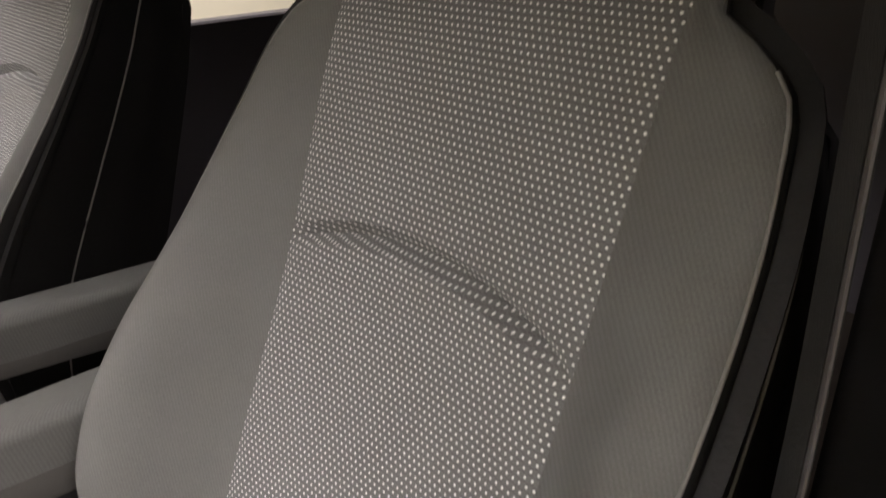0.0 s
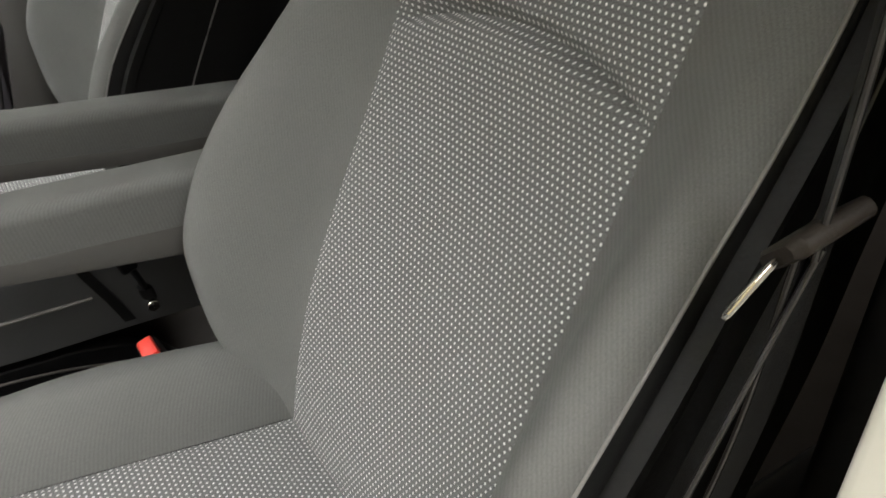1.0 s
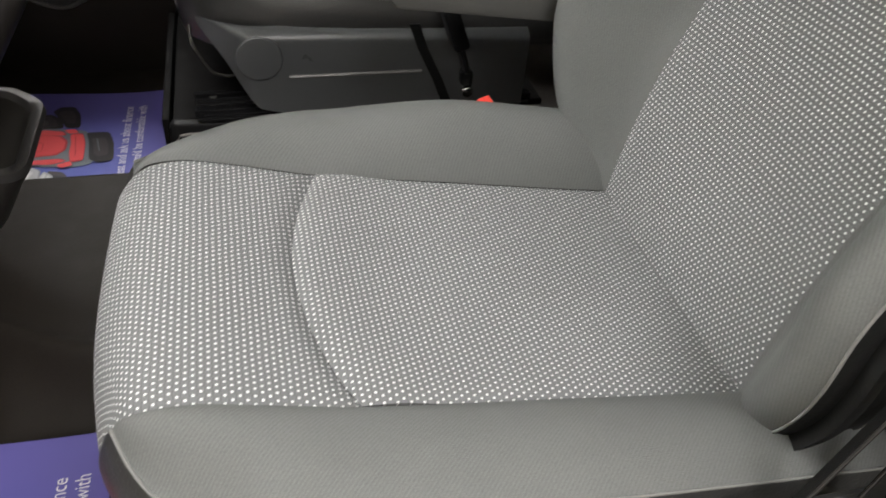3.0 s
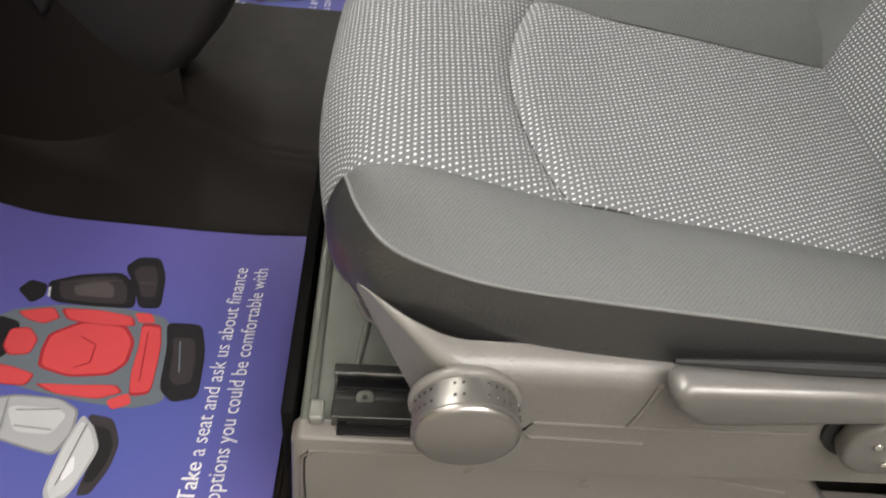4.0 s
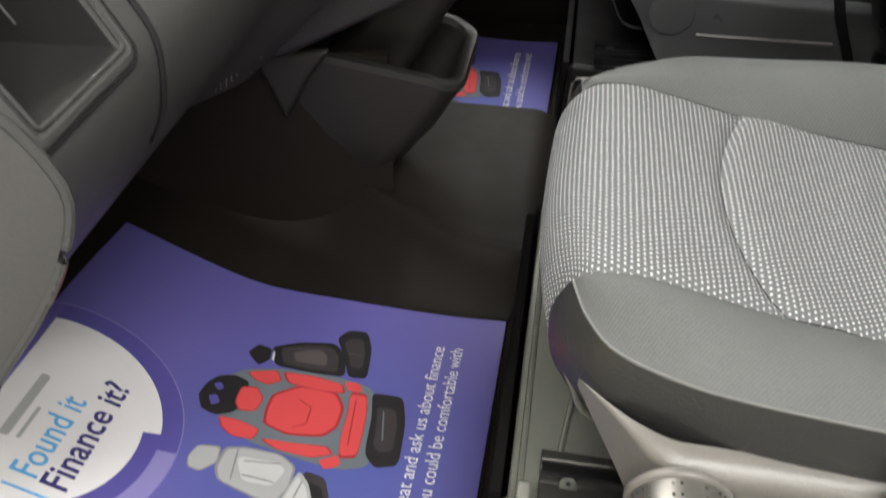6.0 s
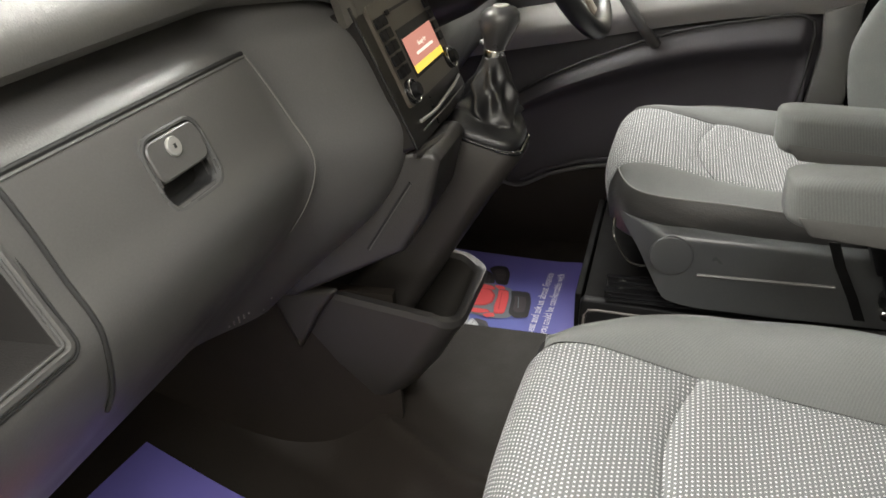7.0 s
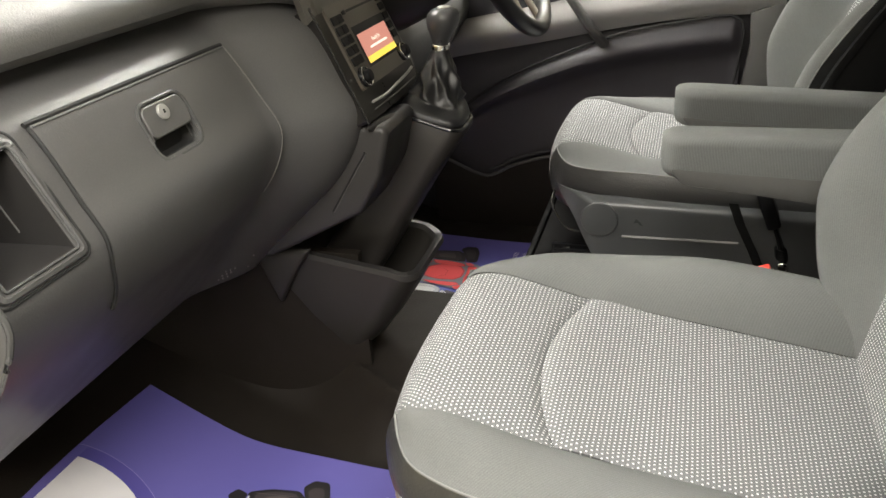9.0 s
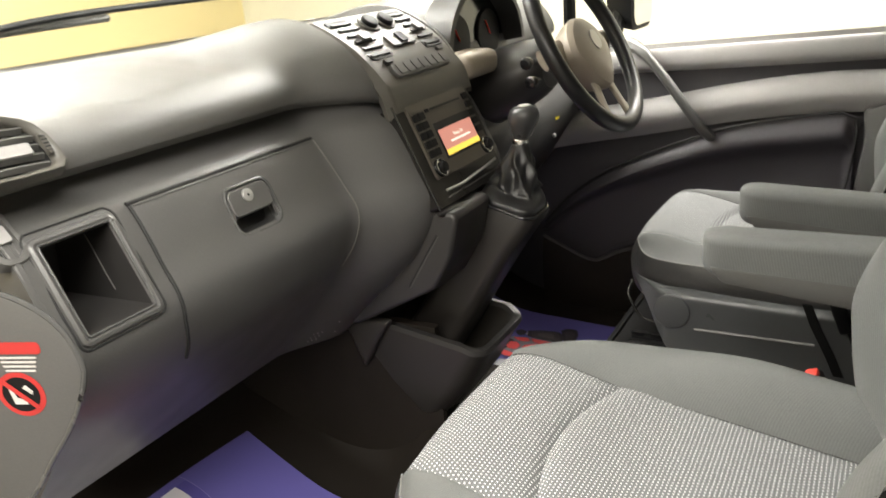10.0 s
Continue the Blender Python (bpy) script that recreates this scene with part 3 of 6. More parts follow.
def seat_base(seat, side, knob, cover):
    """Valance, adjusters and rails. side: the y side on which the visible valance lies."""
    fn = trim_shape(0.275, side)
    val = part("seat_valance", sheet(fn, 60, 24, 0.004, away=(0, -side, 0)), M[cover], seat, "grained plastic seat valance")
    turn = Matrix.Rotation(radians(90), 4, "X")
    if knob:
        k = part("adjuster_knob", disc(0.0365, 0.034, Matrix.Translation((0.075, side * 0.290, 0.331)) @ turn, 0.004, 48), M["satinmetal"], seat, "round satin silver adjuster knob with pips")
        ring = bmesh.new()
        for n in range(40):
            if n % 10 in (0, 1, 4, 5, 6, 7):
                for row in (0.2855, 0.2945):
                    a = 2 * math.pi * n / 40 + radians(98)
                    bmesh.ops.create_icosphere(ring, subdivisions=1, radius=0.0013, matrix=Matrix.Translation((0.075 + 0.0367 * math.cos(a), side * row, 0.331 + 0.0367 * math.sin(a))))
        part("grip_dots", ring, M["railsteel"], k, "small dark pips")
        for row in (0.2795, 0.3008):
            part("grip_ring", tube([(0.075 + 0.0366 * math.cos(t), side * row, 0.331 + 0.0366 * math.sin(t)) for t in [2 * math.pi * i / 48 for i in range(49)]], 0.0009, 6), M["satinmetal"], k)
        part("knob_collar", disc(0.0395, 0.008, Matrix.Translation((0.075, side * 0.277, 0.331)) @ turn, 0.003, 48), M["trim"], k)
        lev = [(0.203, 0.380), (0.210, 0.362), (0.232, 0.342), (0.30, 0.349), (0.40, 0.357), (0.5, 0.357), (0.5, 0.384), (0.36, 0.387), (0.215, 0.387)]
        part("lift_handle", extrude_profile(lev, side * 0.028, "y", side * 0.272, 0.008, 4), M["knob"], seat, "long grey plastic height lever")
        part("lever_gap", tube([(0.205, side * 0.279, 0.391), (0.30, side * 0.281, 0.393), (0.5, side * 0.281, 0.392)], [0.002, 0.005, 0.006], 8), M["hollow"], seat)
        dial = part("recliner_disc", disc(0.036, 0.018, Matrix.Translation((0.385, side * 0.288, 0.318)) @ turn, 0.005, 40), M["knob"], seat, "round grey recliner cover")
        part("disc_gap", disc(0.043, 0.004, Matrix.Translation((0.385, side * 0.2765, 0.318)) @ turn, 0.001, 40), M["hollow"], dial)
        for a in (0.6, 2.7, 4.8):
            part("screw", disc(0.0035, 0.003, Matrix.Translation((0.385 + 0.017 * math.cos(a), side * 0.2975, 0.318 + 0.017 * math.sin(a))) @ turn, 0.001, 12), M["chrome"], dial)
        part("groove_rib", tube([(0.128, side * 0.2755, 0.305), (0.205, side * 0.2755, 0.303), (0.335, side * 0.2755, 0.303)], 0.0013, 6), M["trim"], seat)
        part("groove_rib", tube([(0.128, side * 0.2755, 0.305), (0.122, side * 0.2755, 0.295), (0.128, side * 0.2755, 0.285), (0.215, side * 0.2755, 0.281)], 0.0013, 6), M["trim"], seat)
        part("groove_rib", tube([(0.207, side * 0.2755, 0.358), (0.203, side * 0.2755, 0.325), (0.198, side * 0.2755, 0.304)], 0.0020, 6), M["trim"], seat)
    else:
        part("adjuster_cover", disc(0.034, 0.006, Matrix.Translation((0.082, side * 0.277, 0.329)) @ turn, 0.002, 40), M["valance"], seat, "round blank adjuster cover")
        part("groove_rib", tube([(0.124, side * 0.2755, 0.297), (0.327, side * 0.2755, 0.297)], 0.003, 6), M["dashtop"], seat)
    section = [(0.176, 0.2045), (0.176, 0.228), (0.186, 0.228), (0.186, 0.224), (0.180, 0.224), (0.180, 0.208), (0.2085, 0.208), (0.2085, 0.219), (0.224, 0.219), (0.224, 0.2045)]
    for k in (1, -1):
        rail = part("seat_rail", extrude_profile([(k * a, b) for a, b in section], 0.56, "x", -0.023, 0.0006, 1), M["railsteel"] if knob else M["gloss"], seat, "folded dark steel seat rail")
        part("rail_slot", rounded_box(0.55, 0.009, 0.003, 0.0005, 1, (0.254, k * 0.1850, 0.2095)), M["black"], rail)
        part("rail_slot", rounded_box(0.55, 0.008, 0.003, 0.0005, 1, (0.257, k * 0.2290, 0.2060)), M["black"], rail)
        boss = part("rail_boss", disc(0.0085, 0.004, Matrix.Translation((0.004, k * 0.1985, 0.2085)), 0.0018, 28), M["steel"], rail)
        part("boss_hole", disc(0.0024, 0.001, Matrix.Translation((0.004, k * 0.1985, 0.2105)), 0, 14), M["black"], boss)
        part("rail_hole", rounded_box(0.005, 0.001, 0.005, 0.0002, 1, (-0.013, k * 0.2244, 0.2115)), M["black"], rail)
        if knob:
            part("rail_end", rounded_box(0.013, 0.020, 0.012, 0.003, 3, (-0.036, k * 0.214, 0.210)), M["pale_clip"], rail, "pale plastic rail end stop")
    if knob:
        part("adjuster_bar", tube(spline([(0.09, -0.19, 0.262), (0.03, -0.19, 0.295), (0.004, -0.192, 0.313), (-0.004, -0.188, 0.330), (-0.016, -0.172, 0.349), (-0.012, -0.14, 0.350), (-0.012, 0.0, 0.338)], 30), 0.0024, 8), M["knob"], seat, "bent bright steel adjuster bar")
    else:
        part("adjuster_bar", tube(spline([(-0.014, -0.20, 0.350), (-0.012, -0.236, 0.338), (0.000, -0.240, 0.312), (0.014, -0.240, 0.292), (0.040, -0.236, 0.283), (0.070, -0.22, 0.286)], 24), 0.0026, 8), M["railsteel"], seat, "bent dark steel adjuster bar")


def front_seat(name, at, label, outer, knob_side, back_shift=0.0):
    seat = thing(name, label, "car seat", at, group="front seats")
    cushion_parts(seat, 1 if outer < 0 else 0)
    back_parts(seat, back_shift)
    armrest(seat, -outer, ahead=0.023 if outer > 0 else 0.0, deep=0.015 if outer > 0 else 0.032, sag=0.02 if outer > 0 else 0.0)
    # the driver's valance has its shade put into a darker trim colour
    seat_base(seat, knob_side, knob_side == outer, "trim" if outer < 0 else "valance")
    return seat


passenger = front_seat("car_seat", (0, 0.25, 0), "grey cloth van passenger seat with dotted panels and armrest", -1, -1)
driver = front_seat("car_seat", (0.033, 1.10, 0), "grey cloth van driver seat with dotted panels and armrest", 1, -1, -0.038)


def seat_box(name, cy, label):
    """The plinth under a seat: side panels, front lip and a steel pan."""
    box = thing(name, label, "seat base", (0 if cy < 0.6 else 0.025, cy, 0), group="seat plinths")
    # driver's pan takes a near-black colour in place of the shade under the seat
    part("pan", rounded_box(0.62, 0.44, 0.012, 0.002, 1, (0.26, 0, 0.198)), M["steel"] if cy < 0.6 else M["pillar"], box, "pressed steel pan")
    if cy < 0.6:
        part("pan_ridge", tube([(-0.040, -0.205, 0.206), (-0.040, 0.20, 0.206)], 0.0035, 8), M["steel"], box)
        part("pan_ridge", tube([(-0.006, -0.17, 0.2055), (0.020, 0.02, 0.2055), (0.02, 0.18, 0.2055)], 0.003, 8), M["steel"], box)
    for side in (-1, 1):
        poly = [(-0.076, -0.03), (-0.075, 0.034), (-0.062, 0.044), (-0.056, 0.195), (-0.05, 0.204), (0.30, 0.19), (0.36, 0.178), (0.42, 0.15), (0.46, 0.10), (0.6, 0.09), (0.6, -0.03)]
        # only the door-side panel is grey; black on the rest stands in for shade
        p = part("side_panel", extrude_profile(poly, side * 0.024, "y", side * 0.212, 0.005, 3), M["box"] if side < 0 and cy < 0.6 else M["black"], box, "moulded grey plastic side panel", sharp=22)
        if side < 0:
            line = spline([(-0.051, -0.01), (-0.050, 0.10), (-0.048, 0.172), (-0.041, 0.184), (-0.026, 0.186), (0.15, 0.178), (0.27, 0.166), (0.40, 0.135)], 50)
            part("panel_groove", tube([(a, -0.2362, b) for a, b in line], 0.0022, 6), M["box"], p)
            part("panel_gap", tube([(a + 0.003, -0.2358, b - 0.003) for a, b in line], 0.0010, 6), M["sill"], p)
            for w, h, r, proud in ((0.046, 0.034, 0.0165, 0.0012), (0.026, 0.022, 0.008, 0.0)):
                q = round_rect(w, h, r, 8)
                part("button_rim", tube([(a - 0.010, -0.2362 + proud, b + 0.067) for a, b in q + q[:1]], 0.0016, 6), M["box"], p)
            q = round_rect(0.025, 0.020, 0.008, 6)
            part("blank_button", extrude_profile([(a - 0.010, b + 0.067) for a, b in q], -0.005, "y", -0.234, 0.002, 2), M["box"], p)
            part("skirt", sheet(lambda u, v: Vector((-0.076 + 0.67 * u, -0.2355 - (0.014 + 0.016 * u) * v**2, 0.024 - 0.034 * v)), 20, 8, 0.006, away=(0, 1, 0)), M["box"], p, "flared foot of the panel")
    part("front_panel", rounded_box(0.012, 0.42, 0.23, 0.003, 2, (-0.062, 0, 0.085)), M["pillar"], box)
    part("edge_strip", tube([(-0.075, -0.215, 0.0), (-0.072, 0.21, 0.0)], 0.009, 8), M["rubber"], box)
    return box


seat_box("seat_plinth", 0.25, "grey plastic and steel plinth under passenger seat")
seat_box("seat_plinth", 1.10, "grey plastic and steel plinth under driver seat")

# ---- floor ----


TUNNEL_CREST = [(-1.0, 0.70), (-0.42, 0.675), (-0.27, 0.585), (-0.155, 0.518), (0.0, 0.505)]


def floor_height(x, y):
    t = -0.47 - x
    toe = 0.275 * (t + math.sqrt(t * t + 0.0036)) + 0.9 * max(0, -0.74 - x)
    crest = curve(TUNNEL_CREST, x)
    mid = 0.082 * smooth(max(0.442, crest - 0.13), crest + 0.02, y) * smooth(0.985, 0.93, y) + 0.014 * math.exp(-(((y - crest) / 0.019) ** 2))
    mid *= smooth(0.03, -0.08, x)
    return -0.006 + toe + mid


floor = part("floor", sheet(lambda u, v: Vector((-1.0 + 2.6 * u, -0.004 + 1.604 * v, floor_height(-1.0 + 2.6 * u, -0.004 + 1.604 * v))), 190, 240, 0.03, away=(0, 0, -1)), M["rubber"])
tagged(floor, "black moulded rubber cab floor covering", "floor", kind="structure")

# ---- paper mats and their print ----
M["paper"] = material("violet_printed_paper", (0.126, 0.109, 0.365), 0.5, stain=0.10, stain_scale=3)


def printed_blend(m, centre, reach, colour):
    """The print fades from violet to a bluer tone round a centre on the sheet."""
    nt = m.node_tree
    b = nt.nodes["Principled BSDF"]
    old = b.inputs["Base Color"].links[0].from_socket
    tc = nt.nodes.new("ShaderNodeTexCoord")
    dist = nt.nodes.new("ShaderNodeVectorMath")
    dist.operation = "DISTANCE"
    dist.inputs[1].default_value = centre
    nt.links.new(tc.outputs["Object"], dist.inputs[0])
    mr = nt.nodes.new("ShaderNodeMapRange")
    mr.interpolation_type = "SMOOTHSTEP"
    mr.inputs["From Min"].default_value, mr.inputs["From Max"].default_value = reach, 0.02
    nt.links.new(dist.outputs["Value"], mr.inputs["Value"])
    mix = nt.nodes.new("ShaderNodeMix")
    mix.data_type = "RGBA"
    mix.inputs["B"].default_value = (*colour, 1)
    nt.links.new(mr.outputs[0], mix.inputs["Factor"])
    nt.links.new(old, mix.inputs["A"])
    nt.links.new(mix.outputs["Result"], b.inputs["Base Color"])


printed_blend(M["paper"], (-0.20, 0.15, 0.0), 0.28, (0.092, 0.110, 0.375))
INKS = {
    "white": (0.80, 0.78, 0.80), "deep": (0.100, 0.084, 0.335), "navy": (0.045, 0.036, 0.17), "lilac": (0.26, 0.23, 0.51), "red": (0.66, 0.075, 0.08), "grey": (0.42, 0.42, 0.43),
    "pale": (0.56, 0.56, 0.56), "slate": (0.15, 0.175, 0.20), "coal": (0.022, 0.020, 0.022), "brown": (0.05, 0.042, 0.045), "sky": (0.13, 0.42, 0.78), "darkred": (0.40, 0.03, 0.04), "seam": (0.25, 0.25, 0.255), "dusk": (0.10, 0.085, 0.083),
}
for _n, _c in INKS.items():
    M["ink_" + _n] = material("ink_" + _n, _c, 0.42, stain=0.05, stain_scale=20)


def text_outline(body, size, bold=0.0):
    """Flat letters in the built-in font as a mesh."""
    cu = bpy.data.curves.new("letters", "FONT")
    cu.body, cu.size, cu.offset, cu.resolution_u = body, size, bold, 3
    ob = new("letters", cu)
    me = bpy.data.meshes.new_from_object(ob.evaluated_get(bpy.context.evaluated_depsgraph_get()))
    bpy.data.objects.remove(ob)
    bpy.data.curves.remove(cu)
    return me


def paper_mat(name, x0, y0, label):
    mat = thing(name, label, "floor mat", (x0, y0, 0), group="paper mats")
    mat.rotation_euler = (0, 0, radians(-0.9))
    W, L = 0.437, 0.572

    def lie(a, b, lift):
        """a: metres from the seat edge; b: metres from the outer edge."""
        u, v = a / L, b / W
        wave = 0.003 * smooth(0.5, 1.0, u) * math.sin(3.0 * v + 0.6) - 0.004 * smooth(0.0, 0.15, u) * smooth(0.5, 0.2, u)
        return Vector((-a - 0.012 * math.sin(math.pi * v) * u, b, floor_height(x0 - a, y0 + 0.2) + 0.0135 + wave + lift))

    def ink(a, b, lift):
        """As lie(), squared to the cab rather than to the slightly turned sheet."""
        b = min(W - 0.002, max(0.002, b - 0.0157 * a))
        return lie(min(L - 0.002, a - 0.012 * math.sin(math.pi * b / W) * a / L), b, lift)

    def blob(ink_name, outline, lift, title="print", steps=4):
        bm = bmesh.new()
        pts = [(a, b) for a, b in outline]
        ca, cb = sum(p[0] for p in pts) / len(pts), sum(p[1] for p in pts) / len(pts)
        rings = [[bm.verts.new(ink(ca + (a - ca) * (1 - k / steps), cb + (b - cb) * (1 - k / steps), lift)) for a, b in pts] for k in range(steps)]
        mid = bm.verts.new(ink(ca, cb, lift))
        n = len(pts)
        for r0, r1 in zip(rings, rings[1:]):
            for k in range(n):
                bm.faces.new((r0[k], r0[(k + 1) % n], r1[(k + 1) % n], r1[k]))
        for k in range(n):
            bm.faces.new((rings[-1][k], rings[-1][(k + 1) % n], mid))
        return part(title, bm, M["ink_" + ink_name], mat)

    def card(ink_name, a, b, w, h, turn=0.0, lift=0.0004, r=0.45, taper=1.0):
        """A rounded printed patch: w along a, h along b, turned in degrees."""
        c, s = math.cos(radians(turn)), math.sin(radians(turn))
        out = []
        for p, q in round_rect(w, h, min(w, h) * r, 4):
            q *= 1 + (taper - 1) * (p / w + 0.5)
            out.append((a + p * c - q * s, b + p * s + q * c))
        return blob(ink_name, out, lift)

    def arc(ink_name, ca, cb, r0, r1, d0, d1, lift):
        bm = bmesh.new()
        rows = []
        for k in range(41):
            d = radians(d0 + (d1 - d0) * k / 40)
            p = [(ca - r * math.cos(d), cb + r * math.sin(d)) for r in (r0, (r0 + r1) / 2, r1)]
            rows.append([bm.verts.new(ink(a, b, lift)) for a, b in p])
        for p, q in zip(rows, rows[1:]):
            bm.faces.new((p[0], q[0], q[1], p[1]))
            bm.faces.new((p[1], q[1], q[2], p[2]))
        return part("print", bm, M["ink_" + ink_name], mat)

    def line_of_text(body, a, b, size, ink_name, bold=0.0, width=None, lift=0.0006):
        me = text_outline(body, size, bold)
        most = max(v.co.x for v in me.vertices)
        k = width / most if width else 1.0
        for v in me.vertices:
            v.co = ink(a + v.co.y, b + v.co.x * k, lift)
        me.materials.append(M["ink_" + ink_name])
        ob = new("lettering", me)
        ob.parent = mat
        return b + most * k

    part("under_sheet", sheet(lambda u, v: lie(L * u, W * v - 0.006, -0.004), 30, 12, 0.0012, away=(0, 0, -1)), M["paper"], mat)
    part("top_sheet", sheet(lambda u, v: lie(L * u, W * v, 0.0), 90, 30, 0.0012, away=(0, 0, -1)), M["paper"], mat)
    # large disc with ring and coloured arcs
    CA, CB, R, RR = 0.532, 0.120, 0.136, 0.160

    def ring_outline(radius):
        return [(min(L - 0.002, CA - radius * math.cos(d)), min(W - 0.002, max(0.002, CB + radius * math.sin(d)))) for d in [2 * math.pi * k / 64 for k in range(64)]]

    blob("deep", ring_outline(RR), 0.0005, steps=14)
    arc("lilac", CA, CB, RR, RR + 0.0012, -75, 110, 0.0008)
    arc("lilac", CA, CB, R, RR, -75, 5, 0.0011)
    blob("white", ring_outline(R), 0.0011, steps=14)
    arc("deep", CA, CB, R - 0.020, R + 0.001, -75, 14, 0.0016)
    line_of_text("Found it", 0.488, 0.044, 0.040, "sky", 0.0004, 0.113, 0.0017)
    line_of_text("Finance it?", 0.456, 0.042, 0.040, "navy", 0.0006, 0.155, 0.0017)
    card("sky", 0.484, 0.030, 0.060, 0.003, 0, 0.0017)
    card("grey", 0.540, 0.125, 0.010, 0.090, 0, 0.0017, 0.3)
    card("grey", 0.526, 0.105, 0.004, 0.045, 0, 0.0017, 0.3)

    # printed seats, each patch an outline of corners softened to a rounded form
    count = [0]

    def patch_of(ink_name, corners):
        n = len(corners)
        out = []
        for k in range(n):
            p, q, w = Vector(corners[k - 1]), Vector(corners[k]), Vector(corners[(k + 1) % n])
            a, b = q.lerp(p, 0.24), q.lerp(w, 0.24)
            for f in (0.0, 0.33, 0.67, 1.0):
                out.append(tuple(a.lerp(q, f).lerp(q.lerp(b, f), f)))
        count[0] += 1
        blob(ink_name, out, 0.0006 + 0.00008 * count[0], steps=10)

    def black_seat():
        patch_of("coal", [(0.235, 0.363), (0.222, 0.382), (0.195, 0.383), (0.181, 0.352), (0.175, 0.299), (0.201, 0.297), (0.217, 0.333)])
        patch_of("brown", [(0.223, 0.356), (0.215, 0.367), (0.199, 0.368), (0.19, 0.349), (0.186, 0.316), (0.202, 0.315), (0.212, 0.337)])
        patch_of("coal", [(0.32, 0.328), (0.286, 0.344), (0.236, 0.353), (0.214, 0.334), (0.205, 0.296), (0.254, 0.294), (0.305, 0.297)])
        patch_of("brown", [(0.306, 0.327), (0.281, 0.339), (0.241, 0.346), (0.224, 0.331), (0.217, 0.302), (0.256, 0.3), (0.295, 0.302)])
        patch_of("dusk", [(0.287, 0.324), (0.272, 0.331), (0.249, 0.336), (0.239, 0.327), (0.235, 0.31), (0.257, 0.309), (0.28, 0.31)])
        patch_of("coal", [(0.349, 0.311), (0.339, 0.329), (0.318, 0.324), (0.315, 0.304), (0.327, 0.292)])
        card("pale", 0.312, 0.312, 0.003, 0.016, -12, 0.0014)

    def grey_seat():
        patch_of("brown", [(0.216, 0.145), (0.186, 0.14), (0.172, 0.111), (0.174, 0.081), (0.185, 0.051), (0.199, 0.048), (0.194, 0.101)])
        patch_of("coal", [(0.208, 0.131), (0.187, 0.127), (0.177, 0.107), (0.179, 0.086), (0.186, 0.065), (0.196, 0.063), (0.193, 0.1)])
        patch_of("seam", [(0.359, 0.135), (0.354, 0.154), (0.325, 0.159), (0.321, 0.135), (0.338, 0.118), (0.355, 0.122)])
        patch_of("grey", [(0.358, 0.136), (0.353, 0.153), (0.326, 0.156), (0.323, 0.135), (0.338, 0.12), (0.353, 0.123)])
        patch_of("seam", [(0.323, 0.129), (0.321, 0.158), (0.296, 0.164), (0.249, 0.162), (0.225, 0.148), (0.223, 0.119), (0.233, 0.091), (0.266, 0.098), (0.313, 0.112)])
        patch_of("grey", [(0.319, 0.129), (0.317, 0.156), (0.294, 0.161), (0.25, 0.16), (0.228, 0.147), (0.226, 0.12), (0.236, 0.094), (0.267, 0.101), (0.31, 0.113)])
        patch_of("pale", [(0.302, 0.149), (0.248, 0.149), (0.236, 0.14), (0.245, 0.116), (0.284, 0.117)])
        patch_of("grey", [(0.22, 0.144), (0.203, 0.128), (0.19, 0.102), (0.204, 0.049), (0.222, 0.035), (0.232, 0.052), (0.229, 0.102)])
        patch_of("pale", [(0.219, 0.136), (0.205, 0.123), (0.194, 0.1), (0.205, 0.054), (0.221, 0.042), (0.229, 0.057), (0.227, 0.1)])
        patch_of("white", [(0.221, 0.079), (0.213, 0.094), (0.208, 0.076), (0.217, 0.062)])

    def racing_seat():
        patch_of("slate", [(0.365, 0.258), (0.339, 0.282), (0.292, 0.293), (0.216, 0.294), (0.167, 0.286), (0.143, 0.257), (0.135, 0.194), (0.141, 0.163), (0.173, 0.153), (0.224, 0.158), (0.294, 0.171), (0.338, 0.187), (0.36, 0.219)])
        patch_of("coal", [(0.162, 0.277), (0.119, 0.277), (0.107, 0.236), (0.102, 0.172), (0.13, 0.164), (0.148, 0.181), (0.153, 0.24)])
        patch_of("brown", [(0.15, 0.255), (0.124, 0.255), (0.117, 0.23), (0.114, 0.192), (0.131, 0.187), (0.141, 0.197), (0.144, 0.232)])
        patch_of("coal", [(0.38, 0.244), (0.37, 0.261), (0.35, 0.268), (0.328, 0.262), (0.322, 0.234), (0.329, 0.21), (0.35, 0.2), (0.371, 0.205), (0.383, 0.224)])
        patch_of("deep", [(0.371, 0.246), (0.363, 0.251), (0.356, 0.244), (0.361, 0.237)])
        patch_of("deep", [(0.37, 0.226), (0.361, 0.231), (0.352, 0.221), (0.361, 0.213)])
        patch_of("darkred", [(0.335, 0.251), (0.315, 0.256), (0.299, 0.239), (0.302, 0.217), (0.324, 0.213), (0.335, 0.226)])
        patch_of("red", [(0.334, 0.25), (0.315, 0.254), (0.301, 0.239), (0.303, 0.218), (0.323, 0.215), (0.333, 0.226)])
        patch_of("darkred", [(0.291, 0.248), (0.258, 0.271), (0.207, 0.268), (0.191, 0.245), (0.191, 0.213), (0.206, 0.195), (0.25, 0.189), (0.288, 0.2), (0.292, 0.226)])
        patch_of("red", [(0.287, 0.246), (0.257, 0.267), (0.21, 0.265), (0.195, 0.244), (0.195, 0.214), (0.209, 0.198), (0.25, 0.192), (0.284, 0.202), (0.288, 0.226)])
        patch_of("darkred", [(0.337, 0.277), (0.298, 0.288), (0.285, 0.272), (0.301, 0.261), (0.322, 0.266)])
        patch_of("red", [(0.335, 0.277), (0.299, 0.287), (0.287, 0.272), (0.302, 0.262), (0.321, 0.267)])
